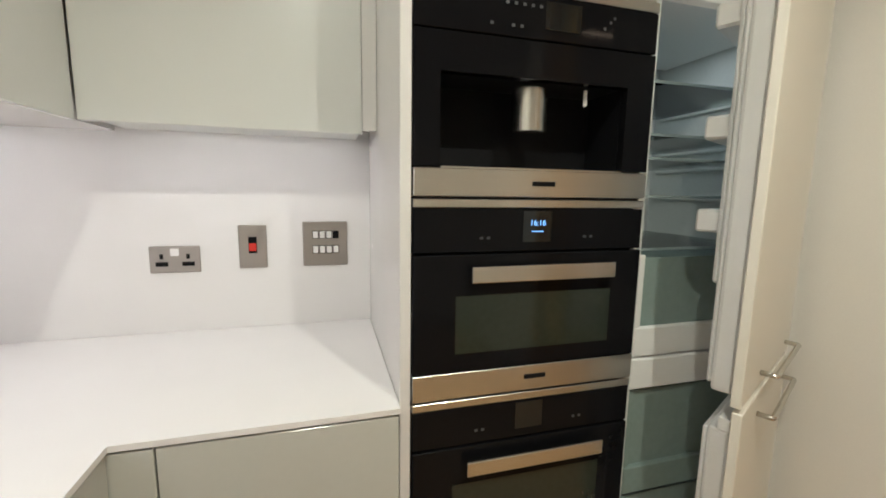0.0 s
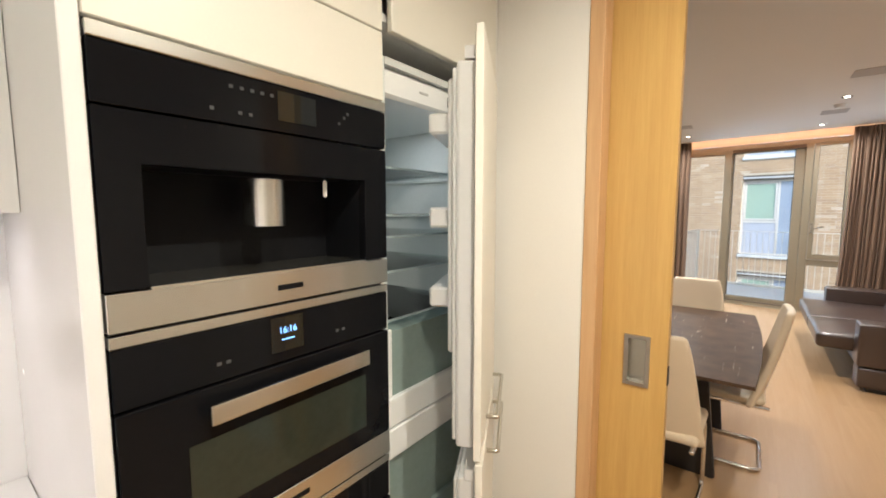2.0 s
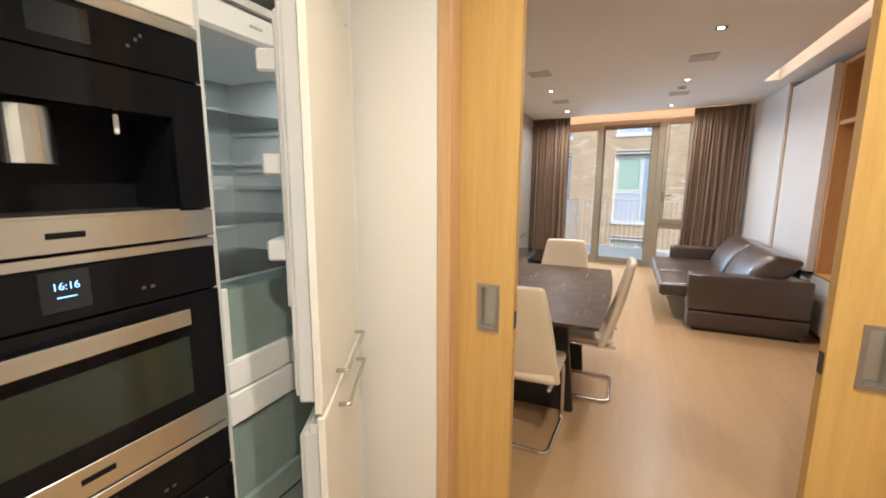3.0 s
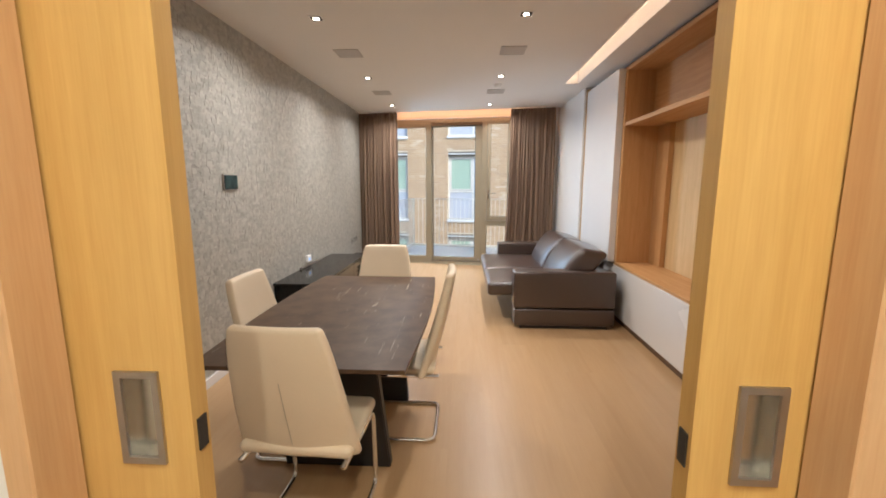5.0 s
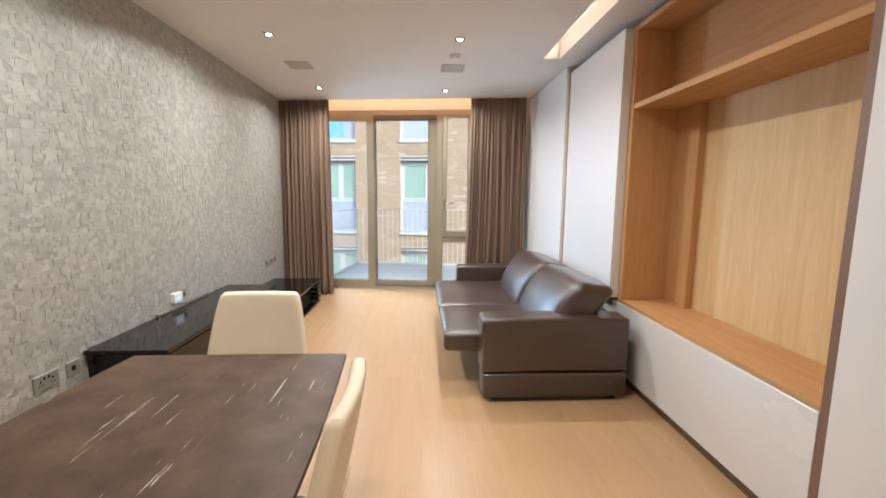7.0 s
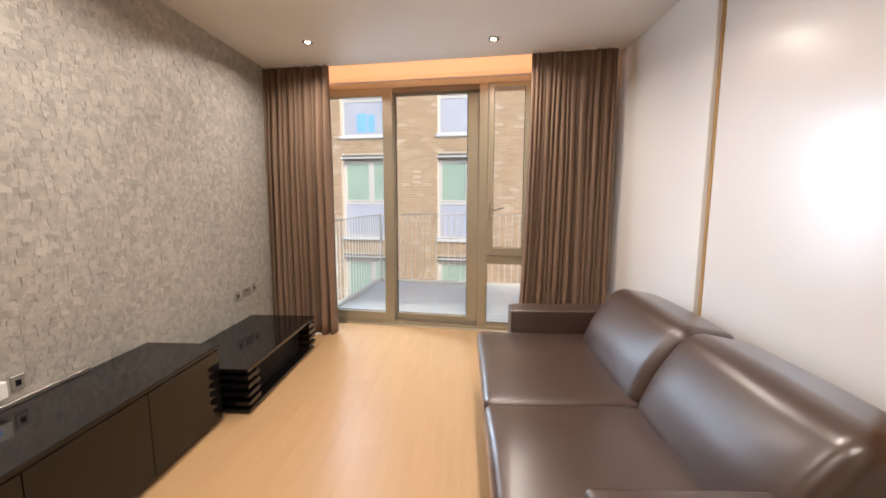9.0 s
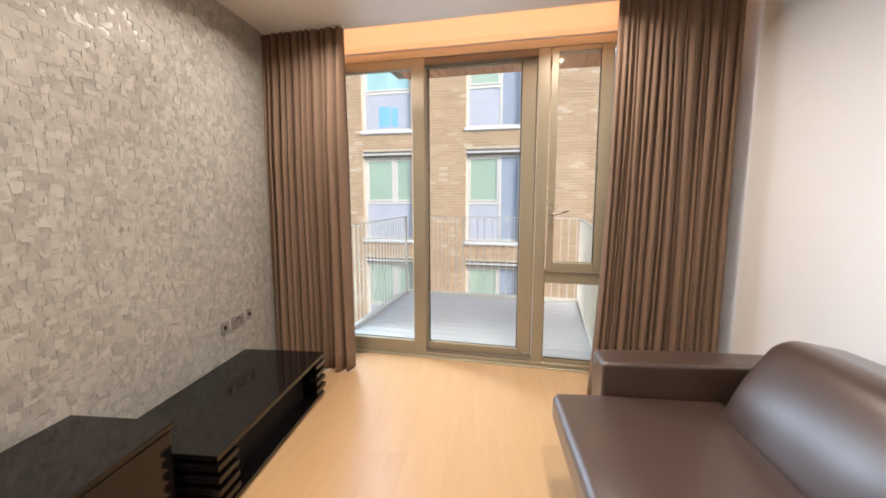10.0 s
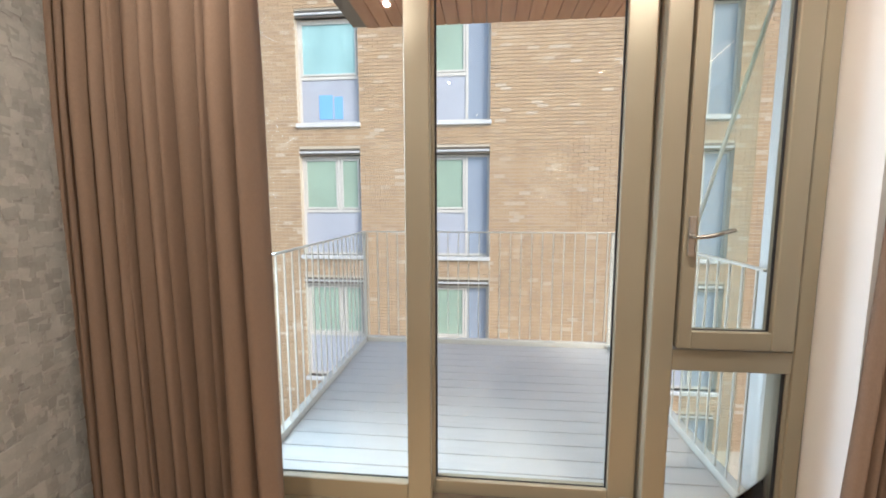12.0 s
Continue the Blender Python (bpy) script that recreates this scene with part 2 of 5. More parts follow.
def brick_mat():
    m, n, l, b = node_mat("buff_brick")
    info, geo, tc = n.new("ShaderNodeObjectInfo"), n.new("ShaderNodeNewGeometry"), n.new("ShaderNodeTexCoord")
    add = n.new("ShaderNodeMath")
    l.new(info.outputs["Random"], add.inputs[0])
    l.new(geo.outputs["Random Per Island"], add.inputs[1])
    fr = n.new("ShaderNodeMath")
    fr.operation = "FRACT"
    l.new(add.outputs[0], fr.inputs[0])
    ramp = n.new("ShaderNodeValToRGB")
    e = ramp.color_ramp.elements
    e[0].color, e[1].color = (0.40, 0.27, 0.17, 1), (0.58, 0.46, 0.34, 1)
    e[1].position = 1.0
    for p, c in ((0.3, (0.44, 0.295, 0.175, 1)), (0.6, (0.46, 0.31, 0.185, 1)), (0.91, (0.49, 0.34, 0.21, 1))):
        x = e.new(p)
        x.color = c
    l.new(fr.outputs[0], ramp.inputs[0])
    ns = n.new("ShaderNodeTexNoise")
    ns.inputs["Scale"].default_value, ns.inputs["Detail"].default_value = 30, 5
    l.new(tc.outputs["Object"], ns.inputs["Vector"])
    hsv, mr = n.new("ShaderNodeHueSaturation"), n.new("ShaderNodeMapRange")
    mr.inputs["To Min"].default_value, mr.inputs["To Max"].default_value = 0.88, 1.12
    l.new(ns.outputs[0], mr.inputs[0])
    l.new(mr.outputs[0], hsv.inputs["Value"])
    l.new(ramp.outputs[0], hsv.inputs["Color"])
    l.new(hsv.outputs[0], b.inputs["Base Color"])
    b.inputs["Roughness"].default_value = 0.9
    return m


WHITE_WALL = plain("white_wall_paint", (0.78, 0.75, 0.70), 0.6, vary=0.025, bump=0.08, grain=220, stain=1.5)
CEIL = plain("ceiling_paint", (0.80, 0.78, 0.75), 0.75, vary=0.02, bump=0.05, grain=200, stain=1.2)
SATIN = plain("white_satin_lacquer", (0.74, 0.72, 0.70), 0.25, vary=0.02, bump=0.01, grain=300, stain=1.5, rvary=0.03)
PLASTER = plain("smooth_white_plaster", (0.74, 0.72, 0.69), 0.36, vary=0.02, bump=0.03, grain=260, stain=1.5, rvary=0.04)
CREAM = plain("cream_lacquer", (0.74, 0.70, 0.61), 0.33, vary=0.02, bump=0.01, grain=300, stain=1.5, rvary=0.05)
QUARTZ = plain("white_quartz", (0.80, 0.78, 0.77), 0.25, vary=0.02, bump=0.0, grain=400, stain=5, rvary=0.01)
OAK_FLOOR = wood("pale_oak_boards", (0.425, 0.268, 0.130), (0.465, 0.300, 0.152), 0.32, (0.7, 9, 9), 2.0, 0.03, 0.0)
OAK_X = wood("oak_veneer_flat", (0.45, 0.235, 0.085), (0.57, 0.325, 0.135), 0.52, (1, 12, 12), 2.5, 0.03)
OAK_Z = wood("oak_veneer_upright", (0.45, 0.235, 0.085), (0.57, 0.325, 0.135), 0.52, (12, 12, 0.8), 2.5, 0.03)
OAK_PALE = wood("pale_oak_veneer", (0.55, 0.37, 0.165), (0.68, 0.48, 0.245), 0.6, (10, 10, 0.7), 2.2, 0.03)
DOOR_WOOD = wood("honey_oak_door", (0.49, 0.29, 0.076), (0.59, 0.37, 0.112), 0.42, (16, 16, 0.7), 2.5, 0.03)
JAMB_WOOD = wood("oak_jamb", (0.50, 0.29, 0.13), (0.60, 0.38, 0.19), 0.45, (16, 16, 0.7), 2.5, 0.03)
BROWN_TRIM = plain("brown_trim", (0.17, 0.105, 0.065), 0.45, grain=90, vary=0.1)
EDGE_TRIM = plain("brown_edge_trim", (0.24, 0.15, 0.105), 0.4, 0.3, vary=0.05)
WALLPAPER = wallpaper_mat()
FLAKE = flake_mat()
MARBLE = marble_mat()
LEATHER = plain("brown_leather", (0.050, 0.029, 0.021), 0.30, vary=0.07, bump=0.2, grain=380, stain=5, rvary=0.012, bump_dist=0.0006, coat=0.6)
CHAIR_HIDE = plain("cream_faux_leather", (0.78, 0.65, 0.47), 0.42, vary=0.04, bump=0.2, grain=320, stain=6, bump_dist=0.0006)
SEAM = plain("seam", (0.5, 0.42, 0.31), 0.6, bump=0)
CHROME = plain("chrome", (0.78, 0.77, 0.75), 0.1, 1.0, vary=0.02, bump=0, rvary=0.04)
STEEL = plain("brushed_steel", (0.62, 0.60, 0.55), 0.27, 1.0, vary=0.01, bump=0, grain=60, stain=2, stretch=(1, 30, 30), rvary=0.0)
PLATE = plain("socket_steel", (0.44, 0.41, 0.38), 0.4, 1.0, vary=0.015, bump=0, grain=8, stain=2, stretch=(1, 40, 40), rvary=0.015)
SOCKET_SILVER = plain("satin_silver_plate", (0.31, 0.295, 0.265), 0.4, 0.4, vary=0.015, bump=0, grain=8, stain=2, rvary=0.015)
BLACK_LACQUER = plain("black_gloss_lacquer", (0.006, 0.005, 0.005), 0.07, vary=0.1, bump=0.0, rvary=0.03)
BLACK_GLASS = plain("black_glass", (0.006, 0.006, 0.007), 0.06, vary=0.1, bump=0.0, rvary=0.02)
BLACK_MATT = plain("black_plastic", (0.006, 0.006, 0.007), 0.5, vary=0.2)
BLACK_METAL = plain("black_powder_coat", (0.018, 0.016, 0.015), 0.5, vary=0.15, grain=300, bump=0.1)
OVEN_WINDOW = plain("oven_window_glass", (0.02, 0.026, 0.02), 0.05, vary=0.15, bump=0.0, rvary=0.02)
CURTAIN = plain("taupe_curtain", (0.195, 0.126, 0.083), 0.85, vary=0.14, bump=0.5, grain=420, stain=4, stretch=(1, 1, 0.25), bump_dist=0.001)
FRAME = plain("champagne_aluminium", (0.35, 0.31, 0.225), 0.36, 0.3, vary=0.03, bump=0.03, grain=250)
FRAME_DARK = plain("bronze_aluminium", (0.16, 0.125, 0.09), 0.4, 0.35, vary=0.04, bump=0.03, grain=250)
GASKET = plain("rubber_gasket", (0.02, 0.02, 0.022), 0.6)
PLASTIC = plain("white_plastic", (0.80, 0.79, 0.77), 0.35, vary=0.02, bump=0.02, grain=120)
LINER = plain("fridge_liner", (0.62, 0.63, 0.60), 0.35, vary=0.04, bump=0.02, grain=80)
SHELF_GLASS = glass("shelf_glass", (0.86, 0.93, 0.91))
SHELF_EDGE = plain("shelf_edge", (0.36, 0.42, 0.41), 0.3, bump=0)
TEAL = plain("tinted_drawer", (0.24, 0.30, 0.28), 0.22, vary=0.08, bump=0.02)
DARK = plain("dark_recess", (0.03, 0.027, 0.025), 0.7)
GREY_PLASTIC = plain("grey_grille", (0.50, 0.48, 0.46), 0.6)
RED = plain("red_rocker", (0.62, 0.03, 0.015), 0.35)
DISPLAY = glow("display_blue", (0.25, 0.5, 1.0), 0.5)
BULB = glow("downlight_bulb", (1.0, 0.80, 0.55), 6.0)
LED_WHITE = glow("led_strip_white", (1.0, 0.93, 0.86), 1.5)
PANE = glass("window_pane")
FROSTED = frosted("milky_green_glass")
SCREEN = plain("touch_screen", (0.01, 0.012, 0.013), 0.04, bump=0, rvary=0.01)
DECK = plain("grey_deck_board", (0.55, 0.52, 0.475), 0.5, vary=0.12, grain=22, stain=2, bump=0.3, stretch=(12, 1, 12))
PALE_METAL = plain("cream_railing_paint", (0.74, 0.69, 0.60), 0.45, vary=0.03)
SOFFIT = wood("cedar_soffit", (0.42, 0.18, 0.08), (0.60, 0.29, 0.14), 0.5, (0.8, 10, 10), 3, 0.1)
BRICK = brick_mat()
MORTAR = plain("lime_mortar", (0.60, 0.50, 0.385), 0.95, grain=120, vary=0.12, bump=0.3)
FAR_FRAME = plain("far_window_frame", (0.60, 0.55, 0.49), 0.5)
FAR_SILL = plain("far_window_sill", (0.62, 0.59, 0.57), 0.5)
FAR_TEAL = plain("far_glass_teal", (0.33, 0.50, 0.49), 0.08, vary=0.25, bump=0, stain=1.3)
TOUCH_PRINT = plain("dim_touch_print", (0.07, 0.07, 0.07), 0.5, bump=0)
FAR_GREEN = plain("far_glass_green", (0.33, 0.41, 0.32), 0.1, vary=0.2, bump=0, stain=1.2)
FAR_PANEL = plain("far_spandrel", (0.42, 0.42, 0.46), 0.25, vary=0.1, bump=0, stain=1.2)
FAR_GREY = plain("far_grey_panel", (0.30, 0.33, 0.39), 0.3, vary=0.1, bump=0, stain=1.5)
FAR_BLUE = plain("far_blue_reflection", (0.20, 0.42, 0.78), 0.4, vary=0.1, bump=0)
GREY_PALE = plain("pale_grey_satin_lacquer", (0.72, 0.73, 0.70), 0.3, vary=0.02, bump=0.01, grain=300, stain=1.5, rvary=0.03)
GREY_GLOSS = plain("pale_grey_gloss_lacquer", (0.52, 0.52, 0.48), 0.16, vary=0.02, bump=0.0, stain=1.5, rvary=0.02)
GROUND = plain("paving", (0.22, 0.21, 0.2), 0.9, grain=8, vary=0.15, stain=0.5)

for _m in (FAR_GREEN, FAR_PANEL, FAR_GREY, FAR_TEAL):
    _m.node_tree.nodes["Principled BSDF"].inputs["Specular IOR Level"].default_value = 0.2
BLACK_LACQUER.node_tree.nodes["Principled BSDF"].inputs["IOR"].default_value = 1.42
OVEN_WINDOW.node_tree.nodes["Principled BSDF"].inputs["IOR"].default_value = 1.5
for _m in (BLACK_GLASS, BLACK_MATT):
    _m.node_tree.nodes["Principled BSDF"].inputs["IOR"].default_value = 1.22


for _m in (OAK_PALE, OAK_X, OAK_Z):
    _m.node_tree.nodes["Principled BSDF"].inputs["Specular IOR Level"].default_value = 0.3
SATIN.node_tree.nodes["Principled BSDF"].inputs["Specular IOR Level"].default_value = 0.65
LEATHER.node_tree.nodes["Principled BSDF"].inputs["Coat Roughness"].default_value = 0.36
LEATHER.node_tree.nodes["Principled BSDF"].inputs["Specular IOR Level"].default_value = 0.6


# ---- builders ----
def mesh_of(name, bm, material):
    me = bpy.data.meshes.new(name)
    bm.normal_update()
    bm.to_mesh(me)
    bm.free()
    me.materials.append(material)
    return me


def part(name, bm, material, parent, label="", smooth=False):
    me = mesh_of(name, bm, material)
    if smooth:
        me.polygons.foreach_set("use_smooth", [True] * len(me.polygons))
    ob = new(name, me)
    ob.parent = parent
    return tagged(ob, label)


def thing(name, m, label, category, group="", kind=""):
    ob = new(name)
    ob.empty_display_size = 0.1
    ob.matrix_world = m
    return tagged(ob, label, category, group, kind)


def solid(name, bm, material, label, category="", kind="", m=None, smooth=False, group=""):
    ob = part(name, bm, material, None, "", smooth)
    if m is not None:
        ob.matrix_world = m
    return tagged(ob, label, category, group, kind)


def box(*spans, bevel=0.0, seg=1, bm=None):
    """spans: (x0, y0, z0, x1, y1, z1), one or more boxes in one bmesh."""
    bm = bm or bmesh.new()
    for x0, y0, z0, x1, y1, z1 in spans:
        r = bmesh.ops.create_cube(bm, size=1.0, matrix=Matrix.LocRotScale(((x0 + x1) / 2, (y0 + y1) / 2, (z0 + z1) / 2), None, (x1 - x0, y1 - y0, z1 - z0)))
        if bevel:
            es = {e for v in r["verts"] for e in v.link_edges}
            bmesh.ops.bevel(bm, geom=list(es), offset=bevel, segments=seg, affect="EDGES", profile=0.5)
    return bm


def rbox(span, r, seg=4, mid=8, warp=None):
    """A box rounded all round by r, with inner rows so that warp(x, y, z) can puff or bend it."""
    lo, hi = Vector(span[:3]), Vector(span[3:])
    rows = []
    for k in range(3):
        a, b = lo[k], hi[k]
        rr = min(r, (b - a) / 2 - 1e-4)
        ends = [rr * (1 - math.cos(math.pi / 2 * i / seg)) for i in range(seg + 1)]
        inner = [a + rr + (b - a - 2 * rr) * i / mid for i in range(1, mid)]
        rows.append([a + e for e in ends] + inner + [b - e for e in reversed(ends)])
    bm, seen = bmesh.new(), {}

    def vert(i, j, k):
        key = (i, j, k)
        if key not in seen:
            p = Vector((rows[0][i], rows[1][j], rows[2][k]))
            q = Vector([min(max(p[n], lo[n] + min(r, (hi[n] - lo[n]) / 2 - 1e-4)), hi[n] - min(r, (hi[n] - lo[n]) / 2 - 1e-4)) for n in range(3)])
            d = p - q
            if d.length > 1e-7:
                p = q + d.normalized() * r
            seen[key] = bm.verts.new(warp(*p) if warp else p)
        return seen[key]

    n = [len(a) - 1 for a in rows]
    for ax in range(3):
        b, c = (ax + 1) % 3, (ax + 2) % 3
        for side in (0, n[ax]):
            for i in range(n[b]):
                for j in range(n[c]):
                    quad = []
                    for di, dj in ((0, 0), (1, 0), (1, 1), (0, 1)):
                        idx = [0, 0, 0]
                        idx[ax], idx[b], idx[c] = side, i + di, j + dj
                        quad.append(vert(*idx))
                    bm.faces.new(quad if side else quad[::-1])
    return bm


def tube(points, r, sides=8, fillet=0.0, fseg=5, closed=False):
    """A bent round bar through points, with filleted corners."""
    pts = [Vector(p) for p in points]
    path = []
    for i, p in enumerate(pts):
        if not fillet or i in (0, len(pts) - 1):
            path.append(p)
            continue
        a, b = (pts[i - 1] - p), (pts[i + 1] - p)
        f = min(fillet, a.length * 0.49, b.length * 0.49)
        s, e = p + a.normalized() * f, p + b.normalized() * f
        for k in range(fseg + 1):
            t = k / fseg
            path.append(s * (1 - t) ** 2 + p * 2 * t * (1 - t) + e * t * t)
    bm, rings, up = bmesh.new(), [], None
    for i, p in enumerate(path):
        d = (path[min(i + 1, len(path) - 1)] - path[max(i - 1, 0)]).normalized()
        if up is None:
            up = d.orthogonal().normalized()
        up = (up - d * up.dot(d)).normalized()
        side = d.cross(up)
        rings.append([bm.verts.new(p + (up * math.cos(a) + side * math.sin(a)) * r) for a in [2 * math.pi * k / sides for k in range(sides)]])
    for a, b in zip(rings, rings[1:]):
        for k in range(sides):
            bm.faces.new((a[k], a[(k + 1) % sides], b[(k + 1) % sides], b[k]))
    bm.faces.new(rings[0][::-1])
    bm.faces.new(rings[-1])
    return bm


def prism(outline, z0, z1, bm=None):
    """An upright prism over a plan outline, counter-clockwise."""
    bm = bm or bmesh.new()
    lo, hi = [bm.verts.new((x, y, z0)) for x, y in outline], [bm.verts.new((x, y, z1)) for x, y in outline]
    bm.faces.new(lo[::-1])
    bm.faces.new(hi)
    for i in range(len(outline)):
        j = (i + 1) % len(outline)
        bm.faces.new((lo[i], lo[j], hi[j], hi[i]))
    return bm


def disc(x, y, z0, z1, r, sides=24, bm=None):
    return prism([(x + r * math.cos(2 * math.pi * k / sides), y + r * math.sin(2 * math.pi * k / sides)) for k in range(sides)], z0, z1, bm)


def lettering(text, size, m, material, parent, name="lettering"):
    cu = bpy.data.curves.new(name, "FONT")
    cu.body, cu.size, cu.extrude, cu.align_x, cu.align_y = text, size, 0.0003, "CENTER", "CENTER"
    tmp = bpy.data.objects.new("tmp", cu)
    me = bpy.data.meshes.new_from_object(tmp)
    bpy.data.objects.remove(tmp)
    me.materials.clear()
    me.materials.append(material)
    ob = new(name, me)
    ob.parent = parent
    ob.matrix_local = m
    return ob


# ---- structure ----
def win_x(y):
    return 8.484 + 0.1405 * y


solid("floor", prism([(-1.3, -2.4), (win_x(-2.4) + 0.1, -2.4), (win_x(1.95) + 0.1, 1.95), (-1.3, 1.95)], -0.3, -0.014), BROWN_TRIM, "pale oak plank floor over a dark subfloor", "floor", "structure")
solid("wall_north", prism([(1.46, 1.73), (win_x(1.73) + 0.1, 1.73), (win_x(1.95) + 0.1, 1.95), (1.46, 1.95)], -0.014, H + 0.3), WALLPAPER, "silver-grey chip wallpaper wall with a mottled sheen", "wall", "structure")
solid("baseboard", box((1.69, 1.714, 0.0, 8.1, 1.729, 0.075), bevel=0.003), SATIN, "low white painted baseboard along the papered wall", "baseboard", "structure")
solid("wall_south", box((1.68, -2.4, -0.014, 8.2, -2.2, H + 0.3)), WHITE_WALL, "plain white wall behind the fitted storage", "wall", "structure")
solid("wall_south_pier", box((6.54, -2.199, 0, 8.1, -1.65, H - 0.002), bevel=0.003), PLASTER, "smooth white plastered wall behind the sofa", "wall", "structure")

# wall between kitchen and living room, with the double pocket doors
solid("wall_doorway_left", box((1.465, 0.599, -0.014, 1.545, 1.729, H), (1.60, 0.599, -0.014, 1.68, 1.728, H)), WHITE_WALL, "white wall with a pocket for a sliding door", "wall", "structure")
solid("wall_doorway_right", box((1.465, -2.2, -0.014, 1.545, -0.721, H), (1.60, -2.2, -0.014, 1.68, -0.721, H)), WHITE_WALL, "white wall with a pocket for a sliding door", "wall", "structure")
for k, (y0, y1) in enumerate(((0.550, 0.598), (-0.720, -0.668))):
    solid("door_jamb", box((1.459, y0, 0, 1.544, y1, H - 0.004), (1.601, y0, 0, 1.686, y1, H - 0.004), bevel=0.003), JAMB_WOOD, "oak jamb lining beside the pocket door", "door jamb", "structure")


def pocket_door(name, y0, y1, edge, label):
    d = thing(name, pose(0, 0, 0), label, "sliding door", "pair of pocket doors")
    y = sorted((y0, y1))
    h0, h1 = (0.397, 0.476) if edge > 0 else (-0.637, -0.561)
    z0, z1 = 0.972, 1.144
    part("leaf", box((1.549, y[0], 0.006, 1.593, h0 + 0.006, H - 0.012), (1.549, h1 - 0.006, 0.006, 1.593, y[1], H - 0.012), (1.549, h0 + 0.006, 0.006, 1.593, h1 - 0.006, z0 + 0.006), (1.549, h0 + 0.006, z1 - 0.006, 1.593, h1 - 0.006, H - 0.012)), DOOR_WOOD, d)
    fr = box((1.5425, h0, z0, 1.548, h0 + 0.012, z1), (1.5425, h1 - 0.012, z0, 1.548, h1, z1), (1.5425, h0 + 0.012, z1 - 0.012, 1.548, h1 - 0.012, z1), (1.5425, h0 + 0.012, z0, 1.548, h1 - 0.012, z0 + 0.012))
    pull = part("flush_pull", fr, PLATE, d, "recessed brushed steel flush pull")
    part("pull_cup", box((1.5700, h0 + 0.0065, z0 + 0.0065, 1.572, h1 - 0.0065, z1 - 0.0065), (1.5485, h0 + 0.0065, z0 + 0.008, 1.57, h0 + 0.009, z1 - 0.008), (1.5485, h1 - 0.009, z0 + 0.008, 1.57, h1 - 0.0065, z1 - 0.008), (1.5485, h0 + 0.009, z0 + 0.0065, 1.57, h1 - 0.009, z0 + 0.009), (1.5485, h0 + 0.009, z1 - 0.009, 1.57, h1 - 0.009, z1 - 0.0065)), STEEL, pull)
    part("latch", box((1.559, edge - 0.003, 0.99, 1.583, edge + 0.003, 1.05)), BLACK_METAL, d)
    return d


pocket_door("pocket_door", 0.346, 1.15, 0.346, "honey oak sliding pocket door, slid mostly open")
pocket_door("pocket_door", -1.15, -0.497, -0.497, "honey oak sliding pocket door, slid mostly open")

# ceiling with a light slot and a curtain recess
E0 = 8.484 - 0.395 / math.cos(radians(8))


def edge_x(y):
    return E0 + 0.1405 * y


bm = prism([(-1.3, -1.345), (edge_x(-1.345), -1.345), (edge_x(1.95), 1.95), (-1.3, 1.95)], H, H + 0.03)
prism([(6.33, -2.4), (edge_x(-2.4), -2.4), (edge_x(-1.345), -1.345), (6.33, -1.345)], H, H + 0.03, bm)
box((-1.3, -2.4, H, 6.33, -1.50, H + 0.03), (-1.3, -1.50, H, 1.70, -1.345, H + 0.03), (-1.3, -2.4, H + 0.14, 9.2, 1.95, H + 0.32), bm=bm)
box((1.70, -1.345, H + 0.03, 6.33, -1.33, H + 0.14), (1.70, -1.52, H + 0.03, 6.33, -1.50, H + 0.14), (6.33, -1.52, H + 0.03, 6.35, -1.33, H + 0.14), bm=bm)
solid("ceiling", bm, CEIL, "flat white ceiling with a lit slot and a curtain recess", "ceiling", "structure")

# window wall, in its own askew frame
solid("wall_window_left", box((-0.27, 1.62, -0.3, 0.3, 2.4, H + 0.3)), WHITE_WALL, "white pier beside the window", "wall", "structure", OUT)
solid("wall_window_right", box((-0.27, -2.6, -0.3, 0.3, -1.05, H + 0.3)), WHITE_WALL, "white pier and reveal beside the window", "wall", "structure", OUT)
solid("wall_window_head", box((-0.05, -1.05, 2.64, 0.3, 1.62, H + 0.3)), WHITE_WALL, "white head above the window, lit amber by a hidden strip", "wall", "structure", OUT)
solid("wall_window_foot", box((-0.1, -1.05, -0.4, 0.15, 1.62, -0.016)), MORTAR, "concrete upstand below the window", "wall", "structure", OUT)
solid("trim", box((-0.075, -1.045, 2.615, -0.05, 1.615, 2.66), bevel=0.003), PALE_METAL, "pale metal strip above the window frame", "trim", "structure", OUT)
solid("threshold", box((-0.085, -1.04, -0.013, -0.058, 1.61, 0.012), bevel=0.004), FRAME, "metal threshold strip at the window", "trim", "structure", OUT)

win = thing("window_1", OUT, "floor-length champagne aluminium window with a sliding door and a side casement", "window", kind="structure")
part("window_frame", box((-0.06, -1.045, 2.545, 0.09, 1.615, 2.612), (-0.06, -1.045, 0.0, 0.09, 1.615, 0.045), (-0.06, -1.045, 0.045, 0.09, -0.985, 2.545), (-0.06, -0.52, 0.045, 0.09, -0.43, 2.545), (-0.06, 1.55, 0.045, 0.09, 1.615, 2.545), (-0.055, -0.985, 0.725, 0.085, -0.52, 0.815), bevel=0.003), FRAME, win)
fx = part("fixed_light", box((-0.062, 0.487, 0.046, -0.005, 0.593, 2.544), (-0.06, 0.593, 0.046, -0.005, 1.549, 0.14), (-0.06, 0.593, 2.467, -0.005, 1.549, 2.544), bevel=0.004), FRAME, win, "fixed window light in a champagne frame")
part("pane", box((-0.035, 0.59, 0.135, -0.025, 1.552, 2.47)), PANE, fx)
part("gasket", box((-0.024, 0.588, 0.136, -0.018, 0.598, 2.47), (-0.024, 0.598, 0.136, -0.018, 1.55, 0.146)), GASKET, fx)
